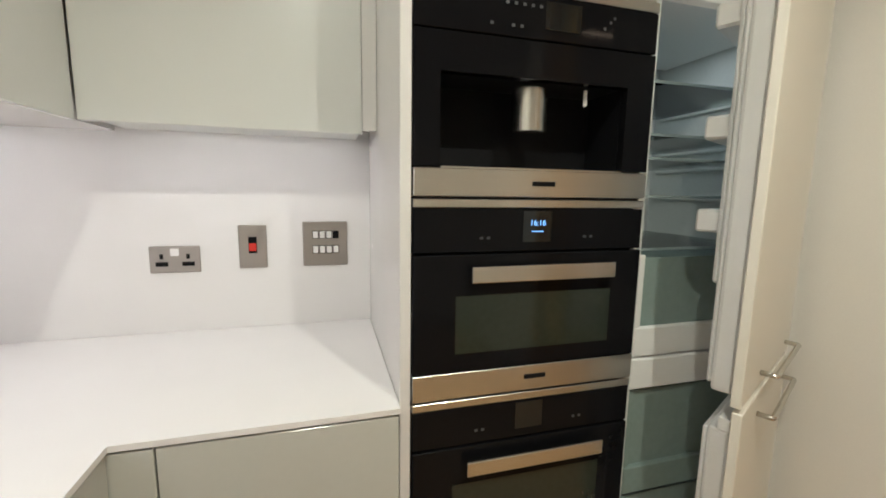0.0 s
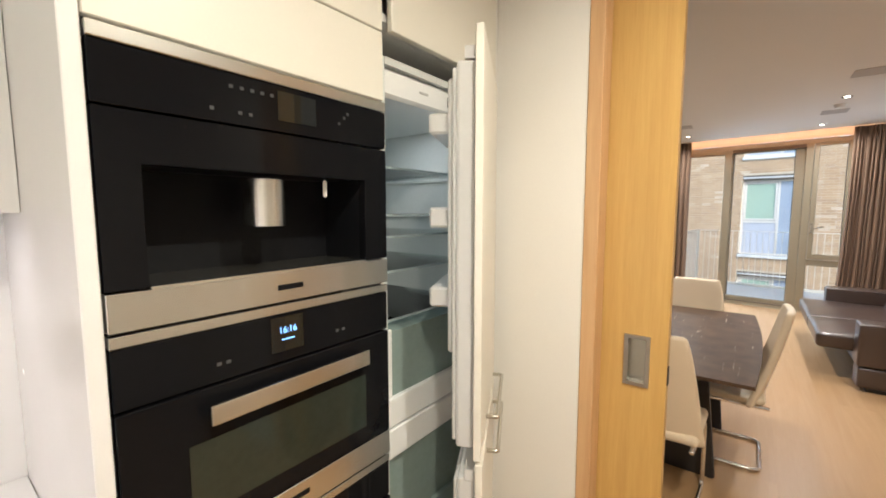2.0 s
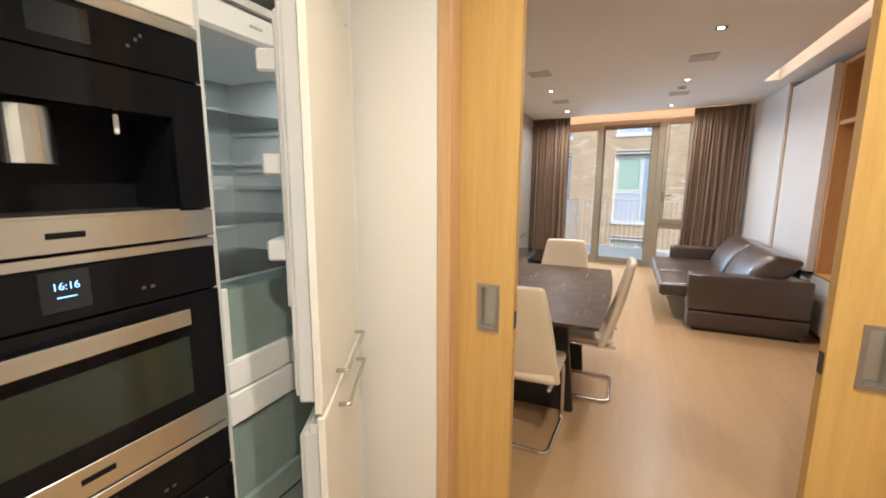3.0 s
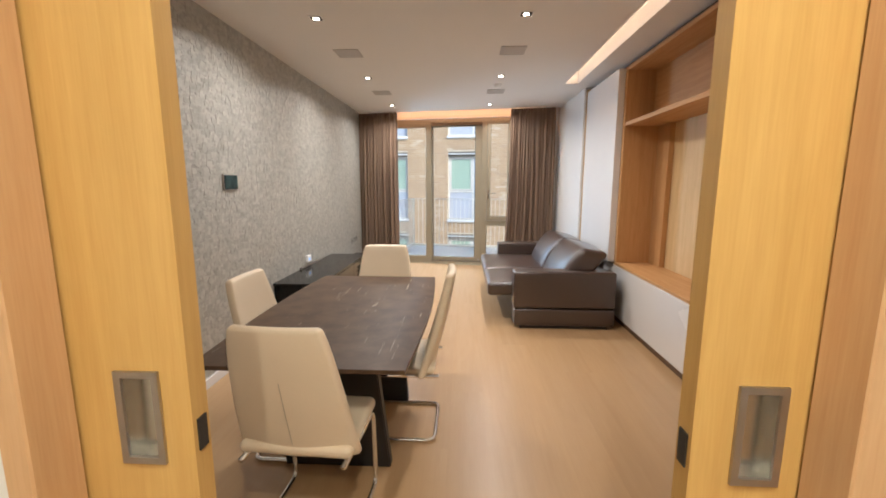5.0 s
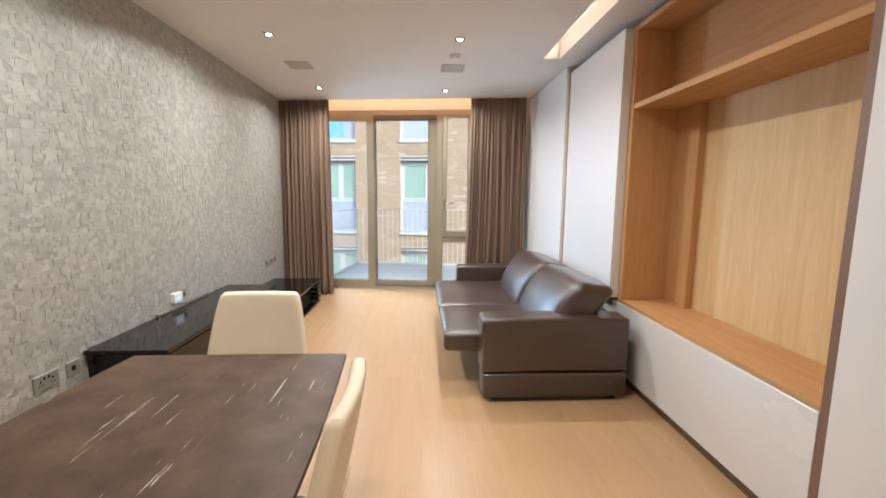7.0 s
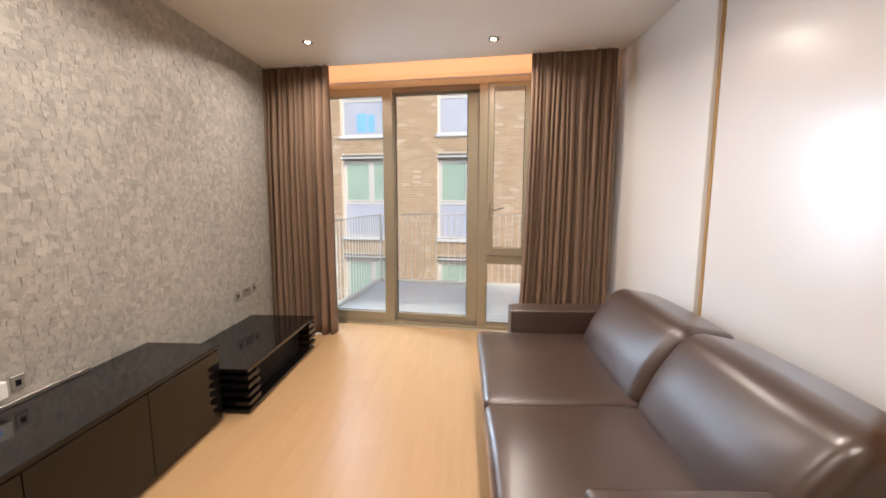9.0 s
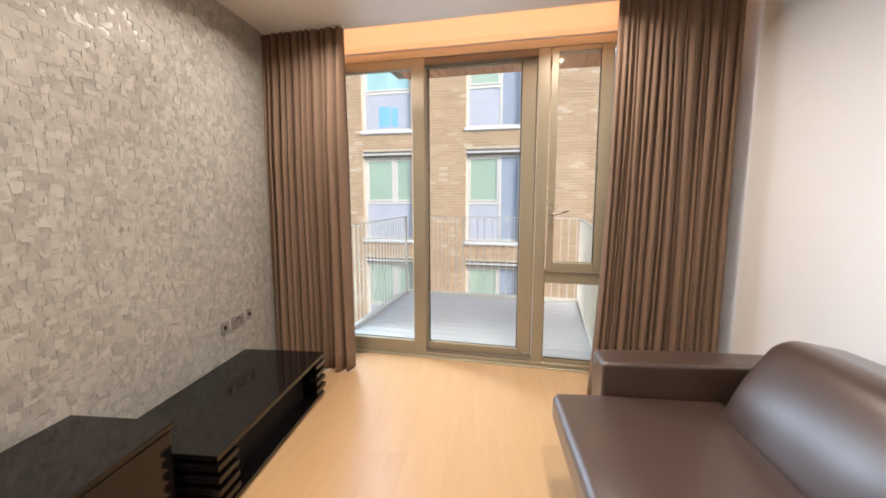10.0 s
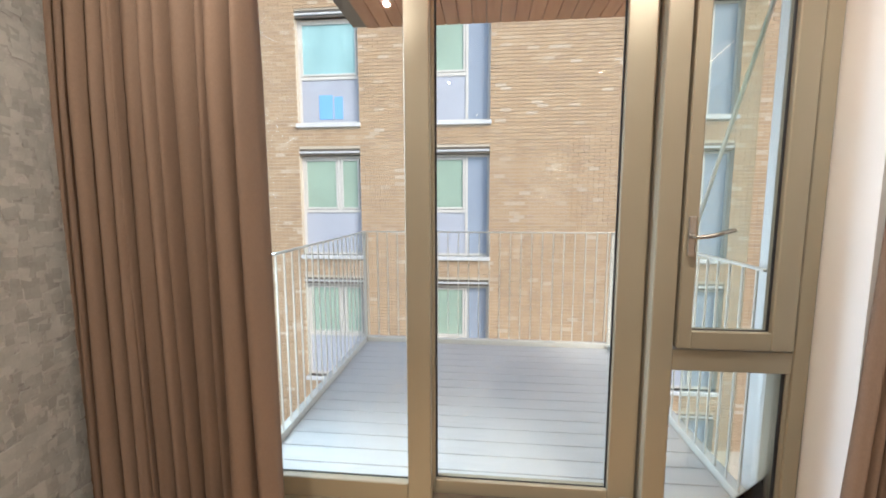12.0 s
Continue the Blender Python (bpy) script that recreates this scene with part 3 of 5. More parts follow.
sl = part("sliding_door", box((0.005, -0.424, 0.046, 0.06, -0.305, 2.544), (0.005, 0.475, 0.046, 0.06, 0.53, 2.544), (0.005, -0.305, 0.046, 0.06, 0.475, 0.125), (0.005, -0.305, 2.48, 0.06, 0.475, 2.544), bevel=0.004), FRAME, win, "sliding glazed door, closed")
part("pane", box((0.03, -0.308, 0.122, 0.04, 0.478, 2.483)), PANE, sl)
part("gasket", box((0.024, -0.308, 0.118, 0.029, -0.297, 2.486), (0.024, 0.466, 0.118, 0.029, 0.478, 2.486), (0.024, -0.297, 0.118, 0.029, 0.466, 0.129), (0.024, -0.297, 2.477, 0.029, 0.466, 2.486)), GASKET, sl)
part("lower_track", box((-0.055, -0.43, 0.046, 0.003, 0.487, 0.062), bevel=0.003), FRAME_DARK, sl, "dark lower track of the sliding door")
part("upper_track", box((-0.055, -0.43, 2.49, 0.003, 0.487, 2.543), bevel=0.003), FRAME_DARK, sl, "dark upper track of the sliding door")
part("latch", box((-0.004, -0.405, 0.075, 0.004, -0.36, 0.1), bevel=0.002), PLATE, sl)
cs = part("casement", box((-0.075, -0.972, 0.826, -0.01, -0.885, 2.538), (-0.075, -0.582, 0.826, -0.01, -0.528, 2.538), (-0.075, -0.885, 0.826, -0.01, -0.582, 0.90), (-0.075, -0.885, 2.50, -0.01, -0.582, 2.538), bevel=0.004), FRAME, win, "side-hung casement sash with a lever handle")
part("pane", box((-0.04, -0.903, 0.897, -0.03, -0.579, 2.503)), PANE, cs)
part("gasket", box((-0.052, -0.889, 0.894, -0.044, -0.878, 2.505), (-0.052, -0.878, 0.894, -0.044, -0.582, 0.903)), GASKET, cs)
hd = part("handle_plate", box((-0.084, -0.57, 1.205, -0.074, -0.54, 1.365), bevel=0.003), STEEL, cs, "steel handle back plate")
part("lever", tube([(-0.08, -0.555, 1.285), (-0.125, -0.555, 1.285), (-0.127, -0.60, 1.29), (-0.122, -0.69, 1.315)], 0.0085, 8, 0.015), STEEL, hd, "steel lever handle", True)
lw = part("lower_light", box((-0.05, -0.986, 0.046, 0.0, -0.97, 0.724), (-0.05, -0.526, 0.046, 0.0, -0.52, 0.724), (-0.05, -0.97, 0.046, 0.0, -0.526, 0.083)), FRAME, win)
part("pane", box((-0.03, -0.972, 0.08, -0.02, -0.523, 0.728)), PANE, lw)
part("gasket", box((-0.042, -0.972, 0.081, -0.034, -0.96, 0.727), (-0.042, -0.96, 0.081, -0.034, -0.523, 0.09)), GASKET, lw)
for o in win.children_recursive:
    if o.name.startswith("pane"):
        o.visible_shadow = False

# two added fill lamps in place of skylight; the place's hidden strips and downlights
# unseen fill behind the left curtain, aimed at the right wall
lamp("sky_fill_at_window", OUT @ pose(0.27, 1.57, 1.35, 0, 90, 0) @ pose(0, 0, 0, -55, 0, 0) @ pose(0, 0, 0, 0, -24, 0), 2.0, 0.5, OPENING_W, (0.74, 0.88, 1.0), 125)
lamp("sky_fill_at_head", OUT @ pose(0.2, 0.28, 2.615, 0, 0, 0) @ pose(0, 0, 0, 0, 65, 0), 0.1, 2.5, HEAD_W, (0.66, 0.83, 1.0))
lamp("curtain_recess_strip", OUT @ pose(-0.375, 0.1, H + 0.075, 0, -90, 0), 0.02, 3.0, RECESS_W, AMBER)
lamp("ceiling_slot_strip", pose(4.1, -1.48, H + 0.05, 0, 0, 0) @ pose(0, 0, 0, 115, 0, 0), 4.4, 0.02, SLOT_W, (1.0, 0.66, 0.40))


def downlight(x, y, watts, tone=WARM, name="downlight", label="square recessed ceiling downlight, switched on"):
    d = thing(name, pose(x, y, H), label, "downlight", "ceiling downlights")
    part("trim", box((-0.052, -0.052, -0.004, 0.052, -0.04, 0), (-0.052, 0.04, -0.004, 0.052, 0.052, 0), (-0.052, -0.04, -0.004, -0.04, 0.04, 0), (0.04, -0.04, -0.004, 0.052, 0.04, 0), bevel=0.001), PLASTIC, d)
    part("baffle", box((-0.04, -0.04, -0.0025, 0.04, 0.04, -0.001)), DARK, d, "dark inner baffle")
    part("bulb", disc(0, 0, -0.0045, -0.003, 0.022), BULB, d, "glowing round bulb")
    lt = lamp("downlight_beam", pose(x, y, H - 0.008), 0.036, 0.036, watts, tone, 154)
    return d


for x, y in ((4.17, 1.0), (4.17, -0.56), (5.91, 1.02), (5.91, -0.525), (7.59, 1.03), (7.59, -0.50)):
    downlight(x, y, SPOT_W)
for x, y in ((0.75, -0.25), (0.0, -0.25)):
    downlight(x, y, KITCHEN_W, KITCHEN_TONE)


def grille(x, y, sx, sy):
    g = thing("ceiling_grille", pose(x, y, H), "square pale grey ceiling ventilation grille", "ceiling grille", "ceiling grilles")
    part("frame", box((-sx, -sy, -0.006, sx, -sy + 0.012, 0), (-sx, sy - 0.012, -0.006, sx, sy, 0), (-sx, -sy + 0.012, -0.006, -sx + 0.012, sy - 0.012, 0), (sx - 0.012, -sy + 0.012, -0.006, sx, sy - 0.012, 0)), GREY_PLASTIC, g)
    part("mesh_panel", box((-sx + 0.012, -sy + 0.012, -0.004, sx - 0.012, sy - 0.012, -0.001)), GREY_PLASTIC, g)


for x, y in ((5.0, 0.99), (4.99, -0.555), (6.70, 1.01), (6.69, -0.52)):
    grille(x, y, 0.12, 0.115)
smoke = thing("smoke_detector", pose(6.30, -0.515, H), "round white smoke detector on the ceiling", "smoke detector")
part("base", disc(0, 0, -0.012, 0, 0.055), PLASTIC, smoke)
part("cap", disc(0, 0, -0.034, -0.012, 0.042), PLASTIC, smoke)


# ---- living room ----
def fitted_storage():
    y = -1.75
    u = thing("storage_unit", pose(0, 0, 0), "fitted wall unit with an oak-lined open niche and white doors", "wall unit")
    # back is coloured paler than the sides for the light it catches
    part("back_panel", box((3.70, -2.19, 0.63, 5.42, -2.14, 2.63)), OAK_PALE, u, "oak niche back panel, paled for the light on it")
    part("left_side", box((5.362, -2.139, 0.632, 5.42, y, 2.63), bevel=0.002), OAK_Z, u)
    part("right_side", box((3.70, -2.139, 0.07, 3.742, y + 0.004, 2.63), bevel=0.002), OAK_Z, u)
    part("edge_trim", box((3.698, y + 0.0045, 0.07, 3.744, y + 0.008, 2.63)), EDGE_TRIM, u, "thin brown strip on the front edge beside the niche")
    part("top", box((3.743, -2.139, 2.595, 5.361, y, 2.63), bevel=0.002), OAK_X, u)
    part("shelf", box((3.743, -2.139, 2.05, 5.361, y - 0.005, 2.088), bevel=0.002), OAK_X, u, "thick oak shelf near the top of the niche")
    part("ledge", box((3.743, -2.139, 0.605, 5.42, y + 0.002, 0.631), bevel=0.002), OAK_X, u, "oak ledge at the foot of the niche")
    part("upper_back", box((3.743, -2.138, 2.089, 5.361, -2.03, 2.594)), OAK_X, u, "oak panel behind the top shelf")
    part("niche_return", box((5.108, -2.138, 0.632, 5.361, -2.09, 2.049)), OAK_Z, u)
    part("low_door", box((3.745, -1.772, 0.075, 5.70, y + 0.012, 0.602), bevel=0.002), SATIN, u, "long white flap door below the niche")
    part("plinth", box((3.70, -1.80, 0.0, 6.53, -1.775, 0.072)), BROWN_TRIM, u, "dark brown recessed plinth")
    part("carcass", box((5.43, -2.19, 0.075, 6.53, -1.79, 2.63)), BROWN_TRIM, u)
    part("tall_door", box((5.425, -1.772, 0.632, 6.525, -1.685, 2.628), bevel=0.002), SATIN, u, "tall white satin door")
    part("edge_strip", box((6.526, -1.74, 0.0, 6.5385, -1.676, 2.66)), OAK_PALE, u, "thin pale oak edge strip")
    # solid filler; its dark brown stands for the shade in the gap
    part("gap_shade_filler", box((1.69, -2.19, 2.632, 6.53, -1.81, 2.688)), BROWN_TRIM, u, "brown filler above the doors, coloured for the gap's shade")


fitted_storage()
tp = thing("wall_cupboard", pose(0, 0, 0), "tall white handleless fitted cupboard with a low skirting", "cupboard")
part("door", box((1.69, -1.80, 0.062, 3.698, -1.728, 2.63), bevel=0.002), PLASTER, tp)
part("skirting", box((1.69, -1.80, 0.0, 3.698, -1.726, 0.058), bevel=0.002), PLASTER, tp)


def curtain(v0, v1, folds, seed, flare, depth, label):
    """Heavy pleated cloth in uneven folds with tight creases, hung from a ceiling track, in the window's frame."""
    rnd = random.Random(seed)
    c = thing("curtain", OUT, label, "curtain", "pair of curtains")
    per, rows = 16, 22
    n = folds * per
    wide = [rnd.uniform(0.35, 1.8) for _ in range(folds)]
    deep = [rnd.uniform(0.45, 1.25) * (0.6 + 0.4 * min(1.3, w)) for w in wide]
    sway = [rnd.uniform(-1, 1) for _ in range(folds + 1)]
    tall = [rnd.uniform(0, 6.28) for _ in range(folds + 1)]
    acc = [0.0]
    for w in wide:
        acc.append(acc[-1] + w)
    bm, grid = bmesh.new(), []
    for r in range(rows + 1):
        f = r / rows
        z = 2.672 - 2.664 * f
        line = []
        for i in range(n + 1):
            k = min(folds - 1, i // per)
            w = i / per - k
            s = acc[k] + wide[k] * w
            ridge = abs(math.sin(math.pi * w)) ** 0.55
            grow = 0.45 + 0.55 * min(1, f * 3)
            dep = depth * grow * deep[k] * (0.5 - ridge) + 0.004 * math.sin(11 * s + 4 * f + seed) * f
            v = v0 + (v1 - v0) * s / acc[-1]
            drift = (sway[k] * (1 - w) + sway[k + 1] * w) * 0.014 * math.sin(1.9 * f + 0.4)
            v += drift + 0.006 * math.sin(5 * f + tall[k]) * ridge + flare * f * f * (s / acc[-1]) ** 2
            line.append(bm.verts.new((-0.475 + dep + 0.01 * math.sin(2.3 * f + tall[k]) * ridge, v, z)))
        grid.append(line)
    for a, b in zip(grid, grid[1:]):
        for i in range(n):
            bm.faces.new((a[i], a[i + 1], b[i + 1], b[i]))
    cl = part("cloth", bm, CURTAIN, c, "", True)
    so = cl.modifiers.new("thick", "SOLIDIFY")
    so.thickness = 0.004
    part("track", box((-0.49, min(v0, v1) - 0.005, 2.681, -0.462, max(v0, v1) + 0.005, 2.689)), PALE_METAL, c, "white ceiling track")
    glider = mesh_of("glider", box((-0.006, -0.005, 2.666, 0.006, 0.005, 2.6808), bevel=0.002), PLASTIC)
    for k in range(folds):
        o = new("glider", glider)
        o.parent = c
        o.location = (-0.485, v0 + (v1 - v0) * (acc[k] + acc[k + 1]) / 2 / acc[-1], 0)


curtain(1.735, 1.0, 14, 3, 0.0, 0.14, "floor-length taupe pleated curtain drawn to the papered wall")
curtain(-1.64, -0.93, 19, 8, 0.085, 0.05, "floor-length taupe pleated curtain drawn to the white wall")


def sofa():
    s = thing("sofa", pose(0, 0, 0), "dark brown leather two-seat sofa with sliding seats", "sofa")
    x0, x1 = 4.985, 7.264
    part("base", rbox((x0 + 0.20, -1.60, 0.05, x1 - 0.2, -0.72, 0.283), 0.02, 3, 4), LEATHER, s, "", True)
    for a, b in ((x0, x0 + 0.21), (x1 - 0.21, x1)):
        arm = part("arm", rbox((a, -1.64, 0.215, b, -0.625, 0.592), 0.022, 4, 6, lambda x, y, z: Vector((x, y, z + 0.006 * math.sin((y + 1.64) * 3.1)))), LEATHER, s, "flat square leather arm", True)
        part("arm_base", rbox((a + 0.004, -1.64, 0.035, b - 0.004, -0.635, 0.209), 0.018, 3, 4), LEATHER, arm, "", True)
        part("foot", box((a + 0.03, -1.58, 0.0, b - 0.03, -0.70, 0.034)), BLACK_METAL, arm)
    mid = 5.985

    def puff(xa, xb, ya, yb, zt, c):
        def w(x, y, z):
            u, v = (2 * (x - xa) / (xb - xa) - 1), (2 * (y - ya) / (yb - ya) - 1)
            up = max(0.0, (z - 0.33) / (zt - 0.33))
            return Vector((x, y, z + up * c * (1 - u * u) * (1 - v ** 4) - 0.004 * math.sin(9 * x + 5 * y) * up))
        return w

    for xa, xb in ((x0 + 0.212, mid - 0.002), (mid + 0.002, x1 - 0.212)):
        part("seat_cushion", rbox((xa, -1.20, 0.285, xb, -0.375, 0.432), 0.038, 5, 14, puff(xa, xb, -1.2, -0.375, 0.432, 0.02)), LEATHER, s, "smooth leather seat cushion pulled forward", True)

    def lean(xa, xb):
        def w(x, y, z):
            f = (z - 0.40) / 0.42
            u = 2 * (x - xa) / (xb - xa) - 1
            yy = y - 0.20 * f - 0.09 * max(0, f - 0.45) ** 1.5
            front = max(0.0, (y + 1.36) / 0.3)
            yy += 0.035 * front * math.sin(math.pi * min(max(f, 0), 1)) * (1 - u ** 4)
            back = 1 - front
            return Vector((x, yy, z - 0.08 * back * max(0, f - 0.3) + 0.012 * (1 - u * u) * max(0, f)))
        return w

    for xa, xb in ((x0 + 0.1, mid - 0.002), (mid + 0.002, x1 - 0.36)):
        part("back_cushion", rbox((xa, -1.37, 0.40, xb, -1.07, 0.825), 0.07, 6, 14, lean(xa, xb)), LEATHER, s, "tall rounded leather back cushion", True)
    part("back", rbox((x0 + 0.15, -1.645, 0.21, x1 - 0.15, -1.40, 0.56), 0.03, 3, 4), LEATHER, s, "", True)


sofa()


def dining_table():
    t = thing("dining_table", pose(3.2, 0.53, 0), "dark brown veined marble dining table on black splayed legs", "dining table")
    L, W = 0.812, 0.43
    out = []
    for sx, sy in ((1, -1), (1, 1), (-1, 1), (-1, -1)):
        out.append((sx * L, sy * W))
    pts = []
    for i in range(4):
        (ax, ay), (bx, by) = out[i], out[(i + 1) % 4]
        for k in range(12):
            f = k / 12
            x, y = ax + (bx - ax) * f, ay + (by - ay) * f
            if ax != bx:
                y += math.copysign(0.035 * math.sin(math.pi * f), y)
            pts.append((x, y))
    bm = prism(pts, 0.737, 0.755)
    bmesh.ops.bevel(bm, geom=[e for e in bm.edges if abs(e.verts[0].co.z - e.verts[1].co.z) < 1e-4 and e.verts[0].co.z > 0.75], offset=0.003, segments=2, affect="EDGES")
    part("tabletop", bm, MARBLE, t)
    part("under_frame", box((-0.55, -0.2, 0.70, 0.55, 0.2, 0.736), bevel=0.004), BLACK_METAL, t)
    for sx in (-1, 1):
        bm = bmesh.new()
        q = []
        for z, hw, cx in ((0.0, 0.28, 0.33), (0.70, 0.215, 0.38)):
            q.append([bm.verts.new((sx * cx + dx, dy, z)) for dx, dy in ((-0.03, -hw), (0.03, -hw), (0.03, hw), (-0.03, hw))])
        bm.faces.new(q[0][::-1])
        bm.faces.new(q[1])
        for k in range(4):
            bm.faces.new((q[0][k], q[0][(k + 1) % 4], q[1][(k + 1) % 4], q[1][k]))
        bmesh.ops.bevel(bm, geom=list(bm.edges), offset=0.006, segments=2, affect="EDGES")
        part("leg", bm, BLACK_METAL, t, "black slab leg that widens to the floor")
    part("stretcher", box((-0.40, -0.05, 0.25, 0.40, 0.05, 0.30), bevel=0.006), BLACK_METAL, t)


dining_table()


def dining_chair(m):
    c = thing("dining_chair", m, "cream faux leather cantilever dining chair at the marble table", "chair", "chairs round the table")

    def back(x, y, z):
        f = (z - 0.44) / 0.53
        bend = -0.15 - 0.16 * f + 0.035 * f * f
        hw = 0.165 + 0.078 * max(0.0, 1 - f) ** 0.6
        return Vector((x + bend + 0.03 * (y / 0.2) ** 2 * (1 - f * 0.6), y / 0.225 * hw, z))

    part("backrest", rbox((0.0, -0.225, 0.40, 0.042, 0.225, 0.975), 0.018, 4, 12, back), CHAIR_HIDE, c, "high tapered backrest", True)
    part("back_seam", tube([(-0.162, 0.0, 0.47), (-0.203, 0.0, 0.62), (-0.239, 0.0, 0.76)], 0.0014, 5), SEAM, c)

    def sit(x, y, z):
        u = (x + 0.02) / 0.25
        return Vector((x, y * (1.0 - 0.03 * u), z - 0.02 * math.exp(-((x + 0.02) / 0.12) ** 2) * (z > 0.45) - 0.02 * max(0, u - 0.6) ** 2))

    part("seat", rbox((-0.16, -0.225, 0.415, 0.245, 0.225, 0.475), 0.026, 4, 10, sit), CHAIR_HIDE, c, "padded seat", True)
    w = 0.205
    part("frame", tube([(-0.18, w, 0.404), (0.225, w, 0.404), (0.25, w, 0.013), (-0.155, w, 0.013), (-0.155, -w, 0.013), (0.25, -w, 0.013), (0.225, -w, 0.404), (-0.18, -w, 0.404)], 0.0115, 10, 0.055, 6), CHROME, c, "bent chrome tube cantilever frame", True)
    return c


ch = dining_chair(pose(2.485, 0.52, 0, 0, 0, -3))
copy_thing(ch, pose(3.27, 0.195, 0, 0, 0, 90))
copy_thing(ch, pose(3.06, 0.835, 0, 0, 0, -90))
copy_thing(ch, pose(3.96, 0.515, 0, 0, 0, 180))


def media_units():
    b = thing("sideboard", pose(0, 0, 0), "long low black gloss lacquer sideboard against the papered wall", "sideboard")
    part("carcass", box((4.72, 1.268, 0.03, 6.455, 1.725, 0.486), bevel=0.003), BLACK_LACQUER, b)
    part("top", box((4.70, 1.25, 0.487, 6.475, 1.727, 0.512), bevel=0.003), BLACK_LACQUER, b, "glossy black top")
    for k in range(3):
        part("front_panel", box((4.725 + k * 0.576, 1.252, 0.04, 5.297 + k * 0.576, 1.267, 0.482), bevel=0.002), BLACK_LACQUER, b)
    part("plinth", box((4.75, 1.30, 0.0, 6.43, 1.70, 0.03)), BLACK_MATT, b)
    part("cable_tray", box((5.35, 1.700, 0.5125, 6.05, 1.722, 0.535), bevel=0.002), PLATE, b, "slim metal cable strip along the back of the top")
    s = thing("media_bench", pose(0, 0, 0), "black gloss slatted media bench beside the curtain", "media bench")
    x0, x1, y0, y1 = 6.535, 7.74, 1.118, 1.722
    part("top", box((x0, y0, 0.292, x1, y1, 0.318), bevel=0.002), BLACK_LACQUER, s)
    part("bottom", box((x0 + 0.01, y0 + 0.01, 0.012, x1 - 0.01, y1, 0.036), bevel=0.002), BLACK_LACQUER, s)
    part("core", box((x0 + 0.16, y0 + 0.10, 0.037, x1 - 0.16, y1, 0.291)), BLACK_MATT, s)
    for k in range(4):
        z = 0.066 + k * 0.058
        for a, c in ((x0, x0 + 0.15), (x1 - 0.15, x1)):
            part("slat", box((a, y0, z, c, y1, z + 0.03), bevel=0.002), BLACK_LACQUER, s)
    for a in (x0 + 0.08, x1 - 0.08):
        part("foot", box((a - 0.03, y0 + 0.05, 0.0, a + 0.03, y1 - 0.05, 0.012)), BLACK_MATT, s)


media_units()


def socket(x, z, w, hgt, kind, m=None, y=1.73):
    """A wall plate on the papered wall (or at m): kind 1 double socket, 2 data, 3 white adaptor."""
    base = m if m is not None else pose(x, y, z)
    mat = PLASTIC if kind == 3 else SOCKET_SILVER
    t = thing("wall_socket", base, {1: "brushed steel double power socket on the wall", 2: "brushed steel data outlet on the wall", 3: "white power adaptor plugged in above the sideboard"}[kind], "wall socket", "wall sockets")
    d = 0.035 if kind == 3 else 0.008
    part("plate", box((-w / 2, -d, -hgt / 2, w / 2, -0.0005, hgt / 2), bevel=0.003), mat, t)
    if kind == 1:
        for sx in (-1, 1):
            cx = sx * w * 0.24
            part("pins", box((cx - 0.004, -d - 0.001, 0.002, cx + 0.004, -d + 0.001, 0.014), (cx - 0.014, -d - 0.001, -0.018, cx - 0.006, -d + 0.001, -0.012), (cx + 0.006, -d - 0.001, -0.018, cx + 0.014, -d + 0.001, -0.012)), BLACK_MATT, t)
            part("rocker", box((cx - sx * 0.022 - 0.005, -d - 0.003, 0.012, cx - sx * 0.022 + 0.005, -d, 0.028), bevel=0.001), BLACK_MATT, t)
    elif kind == 2:
        part("port", box((-0.012, -d - 0.0015, -0.014, 0.012, -d + 0.001, 0.014)), BLACK_MATT, t)
    else:
        part("indicator", box((-0.03, -d - 0.0015, -0.01, 0.01, -d + 0.001, 0.004)), DISPLAY, t)
    return t


socket(7.53, 0.545, 0.086, 0.086, 2)
socket(7.68, 0.55, 0.146, 0.086, 1)
socket(7.82, 0.56, 0.06, 0.086, 2)
socket(5.60, 0.60, 0.11, 0.075, 3)
socket(5.72, 0.60, 0.06, 0.07, 2)
socket(4.46, 0.445, 0.146, 0.086, 1)
socket(4.625, 0.445, 0.086, 0.086, 2)

pn = thing("touch_panel", pose(4.10, 1.73, 1.477), "dark glass wall touch panel in a steel rim", "control panel")
part("rim", box((-0.098, -0.016, -0.062, 0.098, -0.0005, 0.062), bevel=0.003), PLATE, pn)
part("screen", box((-0.09, -0.0185, -0.053, 0.09, -0.0165, 0.055)), SCREEN, pn)


# ---- kitchen ----
solid("wall_kitchen_back", box((-1.3, 1.56, -0.014, 1.465, 1.729, H)), QUARTZ, "white glossy kitchen splashback wall", "wall", "structure")
solid("wall_kitchen_left", box((-1.3, -2.2, -0.014, -0.97, 1.56, H)), QUARTZ, "white kitchen side wall", "wall", "structure")
# unseen wall, made white to throw light back on the cabinets
solid("wall_kitchen_rear", box((-1.3, -2.4, -0.014, 1.68, -2.2, H)), WHITE_WALL, "unseen rear kitchen wall, white to bounce light", "wall", "structure")
FY = 0.925  # front plane of the tall units


